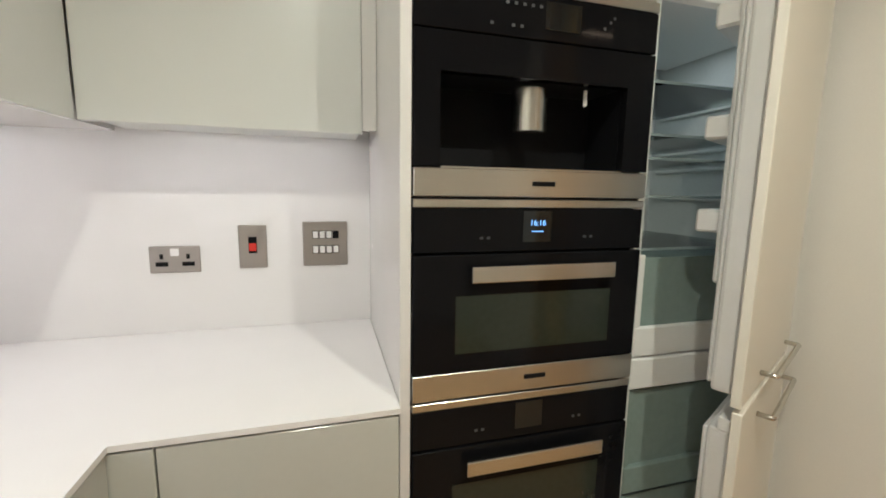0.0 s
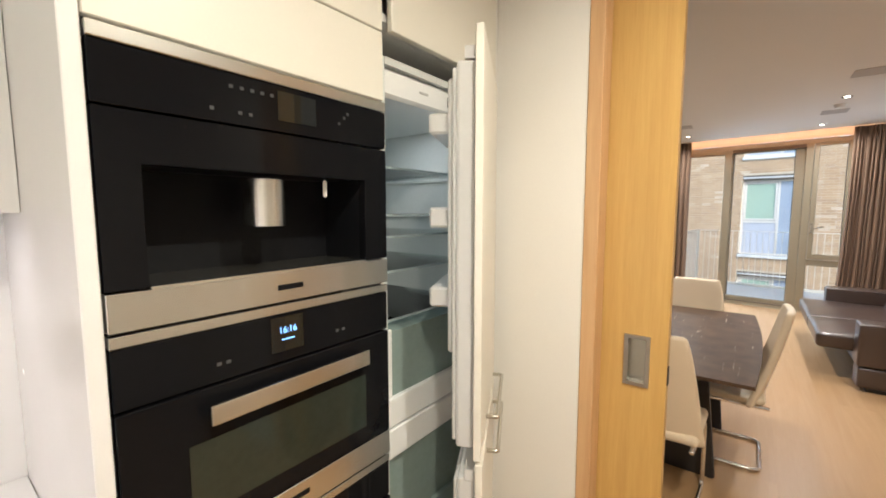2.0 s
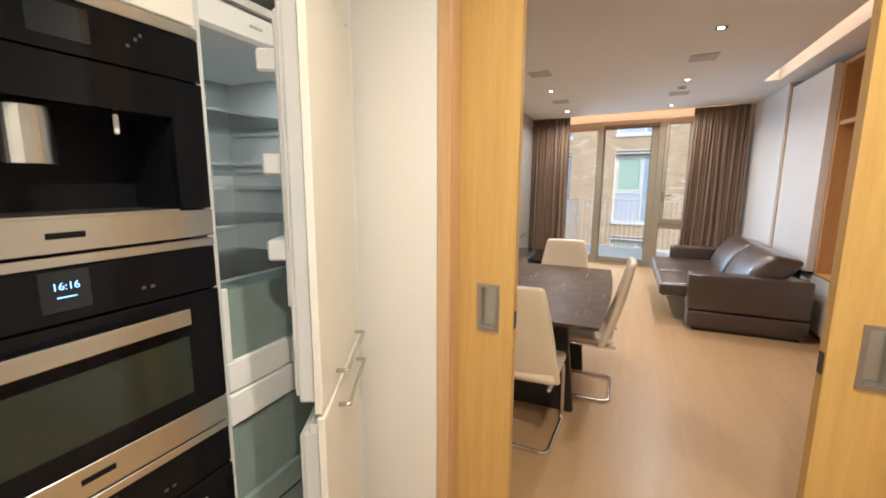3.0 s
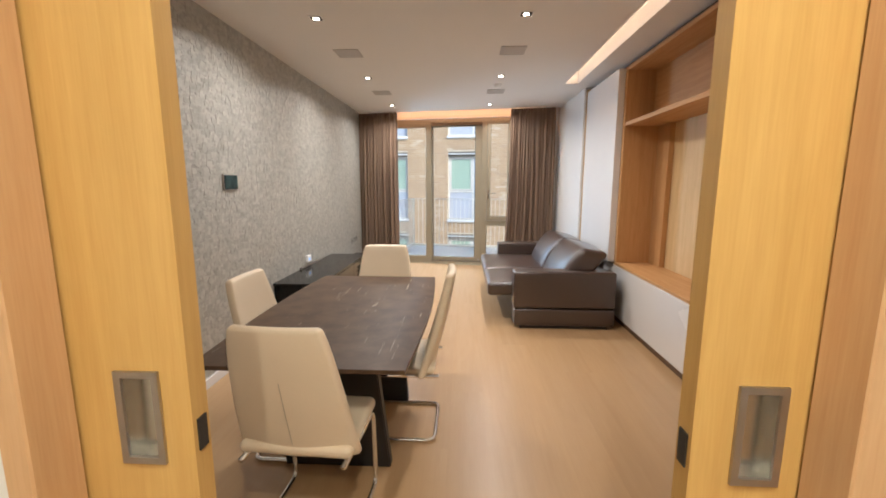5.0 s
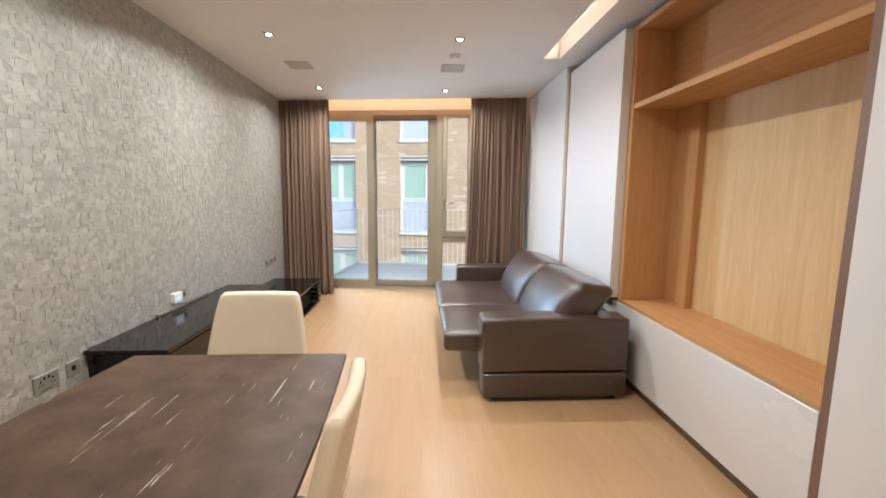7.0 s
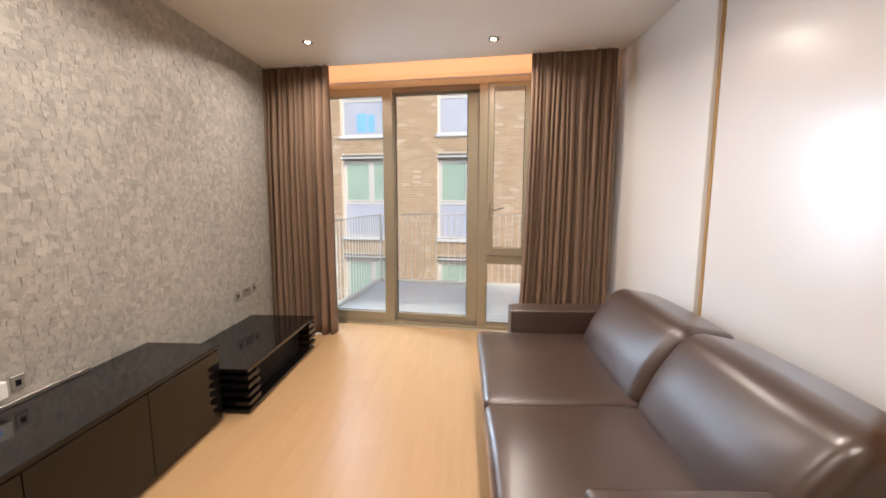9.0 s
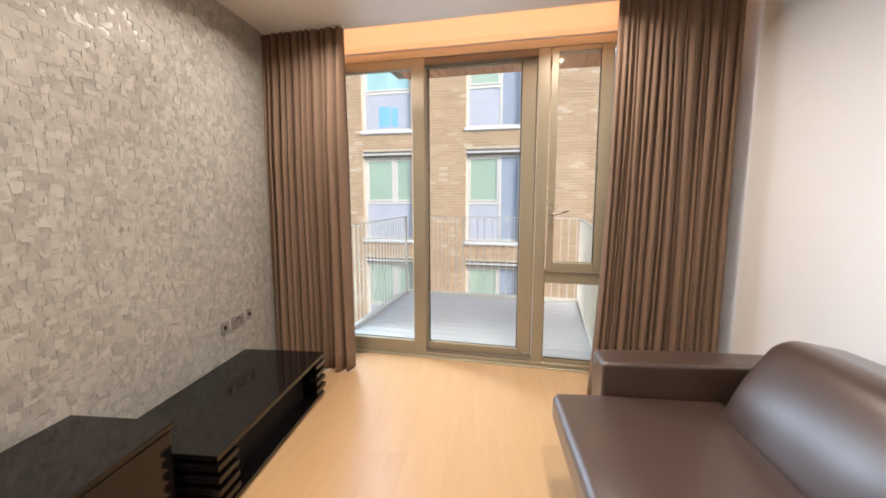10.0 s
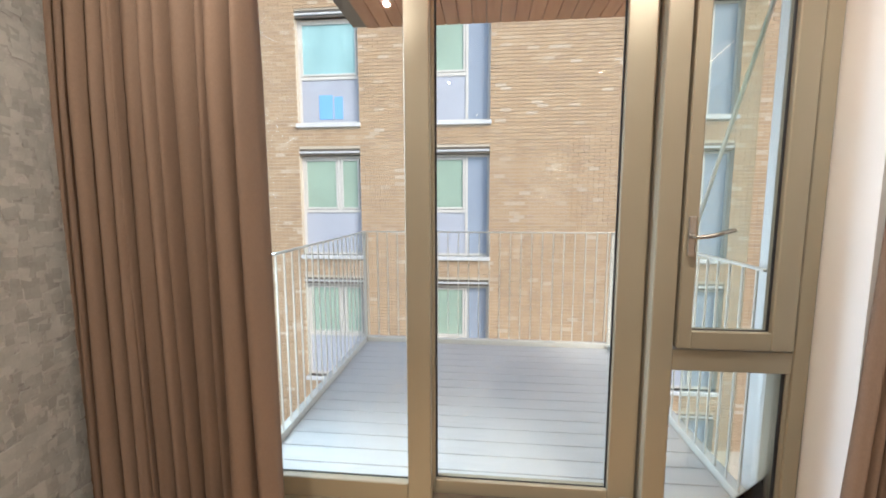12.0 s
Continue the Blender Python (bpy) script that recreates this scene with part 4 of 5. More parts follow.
def worktop_and_bases():
    solid("worktop", prism([(-0.968, -1.2), (-0.308, -1.2), (-0.308, 0.893), (0.243, 0.893), (0.243, 1.558), (-0.968, 1.558)], 0.887, 0.90), QUARTZ, "white quartz worktop that turns the corner", "worktop")
    b = thing("base_cabinet", pose(0, 0, 0), "glossy pale grey handleless base cabinet under the worktop", "cabinet", "base cabinets")
    part("carcass", box((-0.95, 0.955, 0.1, 0.24, 1.55, 0.86)), CREAM, b)
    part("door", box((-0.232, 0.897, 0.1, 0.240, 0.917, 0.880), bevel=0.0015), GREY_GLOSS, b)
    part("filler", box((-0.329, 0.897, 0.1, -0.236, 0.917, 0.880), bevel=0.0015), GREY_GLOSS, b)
    part("finger_rail", box((-0.285, 0.92, 0.846, 0.24, 0.95, 0.886)), DARK, b, "dark finger rail")
    part("plinth", box((-0.9, 1.0, 0, 0.24, 1.02, 0.1)), BROWN_TRIM, b)
    c = thing("base_cabinet", pose(0, 0, 0), "glossy pale grey handleless base cabinet under the worktop", "cabinet", "base cabinets")
    part("carcass", box((-0.95, -1.19, 0.1, -0.348, 0.896, 0.86)), CREAM, c)
    for k in range(3):
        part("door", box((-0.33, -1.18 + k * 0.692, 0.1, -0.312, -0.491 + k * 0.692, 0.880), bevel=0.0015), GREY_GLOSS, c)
    part("finger_rail", box((-0.347, -1.18, 0.846, -0.333, 0.895, 0.886)), DARK, c, "dark finger rail")
    part("plinth", box((-0.9, -1.18, 0, -0.40, 0.94, 0.1)), BROWN_TRIM, c)


worktop_and_bases()


def upper_cabinets():
    a = thing("wall_cabinet", pose(0, 0, 0), "pale grey handleless wall cabinet", "cabinet", "wall cabinets")
    part("carcass", box((-0.49, 1.332, 1.552, 0.200, 1.558, 2.66)), GREY_PALE, a)
    part("filler", box((0.2025, 1.312, 1.552, 0.2435, 1.33, 2.66)), SATIN, a, "white filler beside the tall unit")
    # added hidden strip and fill lamp that brighten the splashback
    part("strip_light", box((-0.47, 1.333, 1.5485, 0.18, 1.348, 1.5515)), LED_WHITE, a, "added white light strip hidden behind the door edge")
    lamp("corner_fill_strip", pose(-0.145, 1.342, 1.5475), 0.62, 0.012, 0.18, (1.0, 0.82, 0.72))
    part("door", box((-0.495, 1.31, 1.54, 0.201, 1.330, 2.66), bevel=0.002), GREY_PALE, a)
    b = thing("wall_cabinet", pose(0, 0, 0), "pale grey handleless wall cabinet", "cabinet", "wall cabinets")
    part("carcass", box((-0.968, -0.6, 1.545, -0.518, 1.558, 2.66)), SATIN, b)
    for k in range(3):
        part("door", box((-0.516, -0.6 + k * 0.636, 1.54, -0.498, 0.035 + k * 0.636, 2.66), bevel=0.001), GREY_PALE, b)
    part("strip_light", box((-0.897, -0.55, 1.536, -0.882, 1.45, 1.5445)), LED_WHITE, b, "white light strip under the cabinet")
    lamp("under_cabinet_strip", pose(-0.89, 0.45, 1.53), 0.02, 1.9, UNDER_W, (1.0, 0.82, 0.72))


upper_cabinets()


def tall_units():
    p = thing("tall_cabinet", pose(0, 0, 0), "tall cream cabinet that houses the ovens", "cabinet", "tall cabinets")
    part("side_panel", box((0.245, FY - 0.005, 0.0, 0.270, 1.558, H - 0.006), bevel=0.002), SATIN, p)
    part("right_panel", box((0.872, FY + 0.02, 0.0, 0.880, 1.558, 2.66)), CREAM, p)
    part("low_door", box((0.273, FY, 1.836, 0.870, FY + 0.02, 2.004), bevel=0.002), CREAM, p, "cream flap door above the coffee machine")
    part("top_door", box((0.273, FY, 2.008, 0.870, FY + 0.02, H - 0.01), bevel=0.002), CREAM, p, "cream top door")
    part("drawer_front", box((0.273, FY, 0.1, 0.870, FY + 0.02, 0.385), bevel=0.002), CREAM, p)
    part("plinth", box((0.25, FY + 0.04, 0, 1.46, FY + 0.06, 0.1)), BROWN_TRIM, p)
    q = thing("tall_cabinet", pose(0, 0, 0), "tall cream cabinet around the built-in fridge", "cabinet", "tall cabinets")
    part("top_door", box((0.905, FY, 2.02, 1.44, FY + 0.02, H - 0.01), bevel=0.002), CREAM, q, "cream door above the fridge, not quite shut")
    part("end_panel", box((1.432, FY + 0.006, 0.0, 1.463, FY + 0.03, H - 0.006)), WHITE_WALL, q)
    part("inner_panel", box((1.432, FY + 0.031, 0.0, 1.446, 1.558, 2.66)), CREAM, q)
    part("shelf", box((0.885, FY + 0.03, 2.05, 1.43, 1.55, 2.07)), PLASTIC, q)


tall_units()


def oven(z0, z1, ctrl, name, label, clock):
    """A built-in oven: control strip on top, glass door with a bar handle, steel foot strip."""
    o = thing(name, pose(0, 0, 0), label, "oven")
    x0, x1 = 0.274, 0.871
    part("housing", box((x0 + 0.01, FY + 0.021, z0 + 0.005, x1 - 0.01, 1.5, z1 - 0.005)), BLACK_MATT, o)
    part("top_strip", box((x0, FY - 0.004, z1 - 0.019, x1, FY + 0.02, z1), bevel=0.0015), STEEL, o, "brushed steel top strip")
    part("control_panel", box((x0, FY - 0.002, ctrl, x1, FY + 0.02, z1 - 0.021), bevel=0.0015), BLACK_GLASS, o)
    zs = z0 + 0.066
    d = part("door", box((x0, FY - 0.006, zs, x1, FY + 0.018, ctrl - 0.004), bevel=0.002), BLACK_GLASS, o, "black glass oven door")
    part("window", box((x0 + 0.10, FY - 0.0075, zs + 0.045, x1 - 0.085, FY - 0.0062, ctrl - 0.10)), OVEN_WINDOW, d, "dark oven window")
    part("kick_strip", box((x0, FY - 0.006, z0, x1, FY + 0.018, zs - 0.002), bevel=0.0015), STEEL, o, "brushed steel strip at the foot of the door")
    part("badge", box((0.555, FY - 0.0072, z0 + 0.030, 0.613, FY - 0.0058, z0 + 0.041)), BLACK_MATT, o)
    hz = ctrl - 0.058
    h = part("handle", box((0.403, FY - 0.034, hz - 0.008, 0.778, FY - 0.024, hz + 0.030), bevel=0.003, seg=2), STEEL, d, "flat brushed steel bar handle")
    for x in (0.45, 0.74):
        part("stand_off", box((x, FY - 0.025, hz + 0.002, x + 0.02, FY - 0.004, hz + 0.016)), STEEL, d)
    part("display", box((0.537, FY - 0.0033, ctrl + 0.022, 0.612, FY - 0.0018, z1 - 0.026)), SCREEN, o)
    if clock:
        lettering("16:16", 0.019, pose(0.575, FY - 0.004, (ctrl + z1) / 2 + 0.006, 90), DISPLAY, o, "clock_digits")
        part("clock_caption", box((0.560, FY - 0.0042, ctrl + 0.046, 0.590, FY - 0.0032, ctrl + 0.048)), DISPLAY, o)
    for k, x in enumerate((0.43, 0.447, 0.70, 0.718)):
        part("touch_mark", box((x, FY - 0.003, ctrl + 0.03, x + 0.008, FY - 0.0015, ctrl + 0.036)), TOUCH_PRINT, o)


oven(0.892, 1.362, 1.241, "oven", "built-in black glass compact oven with a steel handle and lit clock", True)
oven(0.39, 0.886, 0.768, "oven", "lower built-in black glass oven with a steel handle", False)


def coffee_machine():
    o = thing("coffee_machine", pose(0, 0, -0.008), "built-in black glass coffee machine with a steel spout", "coffee machine")
    x0, x1 = 0.274, 0.871
    part("housing", box((x0 + 0.01, FY + 0.17, 1.38, x1 - 0.01, 1.5, 1.84)), BLACK_MATT, o)
    part("top_strip", box((x0, FY - 0.005, 1.815, x1, FY + 0.02, 1.838), bevel=0.0015), STEEL, o, "brushed steel top strip")
    part("control_panel", box((x0, FY - 0.003, 1.722, x1, FY + 0.02, 1.813), bevel=0.0015), BLACK_GLASS, o)
    part("front", box((x0, FY - 0.003, 1.638, x1, FY + 0.02, 1.718), (x0, FY - 0.003, 1.441, 0.332, FY + 0.02, 1.638), (0.798, FY - 0.003, 1.441, x1, FY + 0.02, 1.638)), BLACK_GLASS, o, "black glass front round the cup niche")
    niche = part("niche", box((0.332, FY + 0.155, 1.441, 0.798, FY + 0.16, 1.64)), BLACK_MATT, o, "black cup niche")
    part("niche_side", box((0.325, FY + 0.02, 1.435, 0.332, FY + 0.16, 1.64)), BLACK_MATT, niche)
    part("niche_side", box((0.798, FY + 0.02, 1.435, 0.805, FY + 0.16, 1.64)), BLACK_MATT, niche)
    part("niche_roof", box((0.332, FY + 0.02, 1.64, 0.798, FY + 0.16, 1.647)), BLACK_MATT, niche)
    part("drip_tray", box((0.335, FY - 0.004, 1.434, 0.795, FY + 0.155, 1.442), bevel=0.001), STEEL, o)
    bm = bmesh.new()
    pts = [(0.575 + 0.044 * math.cos(math.pi + math.pi * k / 24), FY + 0.075 + 0.05 * math.sin(math.pi + math.pi * k / 24)) for k in range(25)]
    prism(pts, 1.532, 1.63, bm)
    part("spout", bm, STEEL, o, "curved brushed steel spout")
    part("milk_pipe", box((0.703, FY + 0.03, 1.595, 0.712, FY + 0.04, 1.635), bevel=0.003), PLASTIC, o)
    part("base_strip", box((x0, FY - 0.006, 1.376, x1, FY + 0.018, 1.437), bevel=0.0015), STEEL, o, "brushed steel base strip")
    part("badge", box((0.555, FY - 0.0072, 1.401, 0.613, FY - 0.0058, 1.412)), BLACK_MATT, o)
    part("display", box((0.57, FY - 0.0042, 1.745, 0.66, FY - 0.0028, 1.803)), SCREEN, o)
    for k in range(5):
        part("touch_mark", box((0.475 + k * 0.02, FY - 0.004, 1.787, 0.482 + k * 0.02, FY - 0.0028, 1.793)), TOUCH_PRINT, o)
    for x in (0.44, 0.49, 0.51):
        part("touch_mark", box((x, FY - 0.004, 1.742, x + 0.007, FY - 0.0028, 1.748)), TOUCH_PRINT, o)
    for x in (0.72, 0.745, 0.735):
        part("touch_mark", box((x, FY - 0.004, 1.76 + (x - 0.72), x + 0.006, FY - 0.0028, 1.766 + (x - 0.72)), ), TOUCH_PRINT, o)


coffee_machine()


def fridge():
    f = thing("fridge_freezer", pose(0, 0, 0), "built-in fridge freezer with its panelled doors ajar, empty glass shelves", "fridge")
    x0, x1, yf, yb = 0.886, 1.430, 0.955, 1.52
    body = part("back_wall", box((x0 + 0.02, yb - 0.02, 0.11, x1 - 0.02, yb, 1.965)), LINER, f, "pale liner at the back of the fridge")
    for x in (x0, x1 - 0.02):
        part("side_wall", box((x, yf, 0.11, x + 0.02, yb, 1.965), bevel=0.002), LINER, f)
    part("roof", box((x0 + 0.02, yf, 1.945, x1 - 0.02, yb - 0.02, 1.965)), LINER, f)
    part("bottom", box((x0 + 0.02, yf, 0.11, x1 - 0.02, yb - 0.02, 0.13)), LINER, f)
    part("divider", box((x0 + 0.02, yf, 0.83, x1 - 0.02, yb - 0.02, 0.92), bevel=0.004), PLASTIC, f, "white divider between fridge and freezer")
    part("fan_cover", tube([(1.285, yb - 0.021, 1.825), (1.285, yb - 0.03, 1.825)], 0.050, 28), BLACK_MATT, f, "dark ring of a round vent cover")
    part("fan_disc", tube([(1.287, yb - 0.0305, 1.823), (1.287, yb - 0.036, 1.823)], 0.045, 28), LINER, f, "round pale vent cover")
    part("light_panel", box((x0 + 0.02, yf + 0.01, 1.865, x1 - 0.02, yb - 0.05, 1.944), bevel=0.01), PLASTIC, f, "white control panel under the fridge roof")
    # added fill lamp to brighten the liner; the fridge itself is unlit
    lamp("fridge_fill", pose(1.16, 1.2, 1.86), 0.3, 0.1, FRIDGE_W, (1.0, 0.97, 0.9))
    part("control_screen", box((1.20, yf + 0.008, 1.89, 1.225, yf + 0.012, 1.92)), BLACK_MATT, f)
    part("caption", box((1.06, yf + 0.008, 1.903, 1.10, yf + 0.0115, 1.909)), GREY_PLASTIC, f)
    for z in (1.68, 1.54, 1.475, 1.37, 1.22):
        sh = part("glass_shelf", box((x0 + 0.022, yf + 0.063, z, x1 - 0.022, yb - 0.03, z + 0.005)), SHELF_GLASS, f, "empty glass shelf")
        sh.visible_shadow = False
        part("shelf_edge", box((x0 + 0.022, yf + 0.06, z - 0.001, x1 - 0.022, yf + 0.0625, z + 0.006)), SHELF_EDGE, sh)
        for x in (x0 + 0.0205, x1 - 0.0305):
            part("shelf_rib", box((x, yf + 0.05, z - 0.012, x + 0.01, yb - 0.05, z - 0.001), bevel=0.002), LINER, f)
    for z0, z1 in ((0.925, 1.205), (0.50, 0.815), (0.15, 0.48)):
        dr = part("drawer", box((x0 + 0.025, yf + 0.02, z0 + 0.06, x1 - 0.025, yb - 0.05, z1)), TEAL, f, "tinted clear plastic drawer")
        part("drawer_rim", box((x0 + 0.025, yf + 0.004, z0 + 0.0, x1 - 0.025, yf + 0.022, z0 + 0.085), (x0 + 0.025, yf + 0.008, z0 + 0.085, x0 + 0.045, yf + 0.019, z1 + 0.01), bevel=0.003), PLASTIC if z0 > 0.9 else TEAL, dr, "moulded drawer rim")
    # both doors swing about the far side, about 24 degrees open
    for z0, z1, ang, hz in ((0.925, 1.985, 26.5, 0.961), (0.115, 0.914, 27.0, 0.857)):
        hinge = pose(1.412, 0.925, 0, 0, 0, 180 + ang)
        d = part("door", box((0.0, 0.0, z0, 0.543, 0.020, z1), bevel=0.002), CREAM, f, "cream panelled fridge door standing ajar")
        d.matrix_local = hinge
        top = min(z1 - 0.065, 1.925)
        part("door_liner", box((0.015, -0.05, z0 + 0.008, 0.503, -0.004, top), bevel=0.008, seg=2), PLASTIC, d, "white inner door")
        part("door_seal", box((0.03, -0.062, z0 + 0.02, 0.49, -0.051, top - 0.012), bevel=0.004), PLASTIC, d, "white rubber seal")
        part("hinge_block", box((0.46, -0.03, top, 0.51, -0.004, top + 0.03), bevel=0.002), PLASTIC, d)
        for bz in ((1.29, 1.51, 1.76) if z0 > 0.5 else ()):
            part("door_bin", box((0.06, -0.137, bz, 0.425, -0.063, bz + 0.055), bevel=0.006), PLASTIC, d, "white door shelf")
        if z0 > 0.5:
            part("inner_frame", box((0.04, -0.078, 1.175, 0.466, -0.063, top - 0.03), bevel=0.006), PLASTIC, d)
        h = part("handle", tube([(0.062, 0.019, hz), (0.062, 0.052, hz), (0.375, 0.052, hz), (0.375, 0.019, hz)], 0.0062, 8, 0.006, 3), STEEL, d, "slim brushed steel bar handle", True)


fridge()


def kitchen_plate(x, z, w, hgt, label, kind):
    t = thing("wall_plate", pose(x, 1.56, z), label, "socket")
    part("plate", box((-w / 2, -0.007, -hgt / 2, w / 2, -0.0005, hgt / 2), bevel=0.0025), PLATE, t)
    if kind == "double":
        part("rocker", box((-0.012, -0.0105, 0.012, 0.012, -0.0065, 0.036), bevel=0.001), PLASTIC, t)
        for sx in (-1, 1):
            cx = sx * 0.038
            part("pin_holes", box((cx - 0.005, -0.0078, 0.002, cx + 0.005, -0.0065, 0.018), (cx - 0.018, -0.0078, -0.022, cx + 0.018, -0.0065, -0.008)), BLACK_MATT, t)
    elif kind == "cooker":
        part("surround", box((-0.013, -0.009, -0.022, 0.013, -0.0065, 0.034)), BLACK_MATT, t)
        part("rocker", box((-0.011, -0.012, -0.014, 0.011, -0.0085, 0.012), bevel=0.001), RED, t, "red cooker switch")
    else:
        for r in (0, 1):
            for k in range(4):
                part("rocker_surround", box((-0.0438 + k * 0.023, -0.0082, 0.018 - r * 0.052, -0.0232 + k * 0.023, -0.0066, 0.046 - r * 0.052)), BLACK_MATT, t)
                dark = r == 0 and k == 3
                part("rocker", box((-0.042 + k * 0.023, -0.0105, 0.02 - r * 0.052, -0.025 + k * 0.023, -0.0065, 0.044 - r * 0.052), bevel=0.001), BLACK_MATT if dark else PLASTIC, t)


kitchen_plate(-0.382, 1.145, 0.146, 0.087, "brushed steel double socket on the white splashback", "double")
kitchen_plate(-0.148, 1.182, 0.088, 0.146, "brushed steel cooker switch plate with a red rocker", "cooker")
kitchen_plate(0.089, 1.188, 0.152, 0.156, "brushed steel grid plate with eight rocker switches", "grid")

# ---- outside ----
solid("ground", box((-20, -60, -9.4, 80, 60, -9.2)), GROUND, "paved ground far below the balcony", "ground", "structure", OUT)


def balcony():
    b = thing("balcony", OUT, "balcony with grey deck boards and a cream bar railing", "balcony")
    v0, v1, u1, zd = -0.99, 1.49, 2.33, -0.03
    part("slab", box((0.13, v0 - 0.04, zd - 0.25, u1 + 0.04, v1 + 0.04, zd - 0.03)), PALE_METAL, b)
    me = mesh_of("deck_board", box((0, v0 + 0.02, zd - 0.028, 0.137, v1 - 0.02, zd), bevel=0.003), DECK)
    n = int((u1 - 0.16) / 0.143)
    for k in range(n):
        o = new("deck_board", me)
        o.parent = b
        o.location.x = 0.165 + k * 0.143
    part("kerb", box((0.13, v0 - 0.04, zd - 0.029, u1 + 0.04, v0 + 0.015, zd + 0.045), (0.13, v1 - 0.015, zd - 0.029, u1 + 0.04, v1 + 0.04, zd + 0.045), (u1 - 0.012, v0 + 0.015, zd - 0.029, u1 + 0.04, v1 - 0.015, zd + 0.045), bevel=0.003), PALE_METAL, b, "pale metal kerb round the deck")
    zt = zd + 1.155
    part("top_rail", box((0.14, v0 - 0.005, zt - 0.012, u1 + 0.02, v0 + 0.022, zt), (0.14, v1 - 0.022, zt - 0.012, u1 + 0.02, v1 + 0.005, zt), (u1 - 0.01, v0 + 0.022, zt - 0.012, u1 + 0.02, v1 - 0.022, zt), bevel=0.002), PALE_METAL, b)
    bar = mesh_of("baluster", box((-0.0045, -0.0045, zd + 0.046, 0.0045, 0.0045, zt - 0.013)), PALE_METAL)
    spots = [(u1 + 0.004, v0 + 0.05 + k * 0.104) for k in range(int((v1 - v0 - 0.05) / 0.104) + 1)]
    spots += [(0.2 + k * 0.104, v) for v in (v0 + 0.008, v1 - 0.008) for k in range(int((u1 - 0.25) / 0.104) + 1)]
    for u, v in spots:
        o = new("baluster", bar)
        o.parent = b
        o.location = (u, v, 0)
    for v in (v0 + 0.008, v1 - 0.008):
        part("corner_post", box((u1 - 0.012, v - 0.012, zd + 0.046, u1 + 0.016, v + 0.012, zt - 0.013)), PALE_METAL, b)
    part("side_post", box((1.13, v0 - 0.01, zd + 0.046, 1.16, v0 + 0.028, zt - 0.013)), PALE_METAL, b)
    part("tie_rod", tube([(0.2, v0 - 0.07, 2.67), (0.93, v0 - 0.025, 1.1)], 0.011, 8), PALE_METAL, b, "slanting pale tie rod", True)


balcony()
# milky pane that veils the view past the casement in pale green
scr = thing("privacy_screen", OUT, "tall milky pale green pane at the side of the balcony", "privacy screen")
part("pane", box((0.36, -1.03, -0.02, 0.90, -1.02, 2.90)), FROSTED, scr)
part("base_rail", box((0.36, -1.04, -0.06, 1.12, -1.01, -0.021)), PALE_METAL, scr)


def soffit():
    s = thing("balcony_soffit", OUT, "cedar-boarded underside of the balcony above", "soffit")
    v0, v1, u1, z = -1.15, 1.42, 1.98, 2.95
    part("slab", box((0.3, v0 - 0.02, z + 0.02, u1 + 0.02, v1 + 0.02, z + 0.24)), FRAME_DARK, s)
    me = mesh_of("soffit_board", box((0.3, -0.056, z, u1, 0.056, z + 0.019), bevel=0.004), SOFFIT)
    for k in range(int((v1 - v0) / 0.117)):
        o = new("soffit_board", me)
        o.parent = s
        o.location.y = v0 + 0.06 + k * 0.117
    part("soffit_light", disc(1.2, 0.75, z - 0.006, z - 0.001, 0.035, 16), BULB, s, "small lit soffit lamp")


soffit()


# the brick block across the way
FU = 7.55
COLS = [(3.09, 4.53), (0.15, 1.57), (-4.93, -3.46), (-8.0, -6.56)]
ROWS_Z = [(-2.82, -0.36), (0.18, 2.64), (3.20, 5.66), (-5.82, -3.36)]
blk = thing("apartment_building", OUT, "buff brick apartment block across the courtyard with tall windows", "building")
TOP, BOT, VL, VR = 6.5, -9.2, -11.0, 5.6


def facade():
    vs, zs = sorted({VL, VR, *[a for c in COLS for a in c]}), sorted({BOT, TOP, *[a for r in ROWS_Z for a in r]})
    bm = bmesh.new()
    for a, b in zip(vs, vs[1:]):
        for c, d in zip(zs, zs[1:]):
            hole = any(x0 <= a and b <= x1 for x0, x1 in COLS) and any(z0 <= c and d <= z1 for z0, z1 in ROWS_Z)
            if not hole:
                box((FU + 0.012, a, c, FU + 0.32, b, d), bm=bm)
    part("wall", bm, MORTAR, blk, "buff brick wall")
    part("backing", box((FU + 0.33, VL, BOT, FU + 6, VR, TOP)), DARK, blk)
    part("roof", box((FU - 0.1, VL, TOP, FU + 6.1, VR, TOP + 0.3)), FAR_SILL, blk)


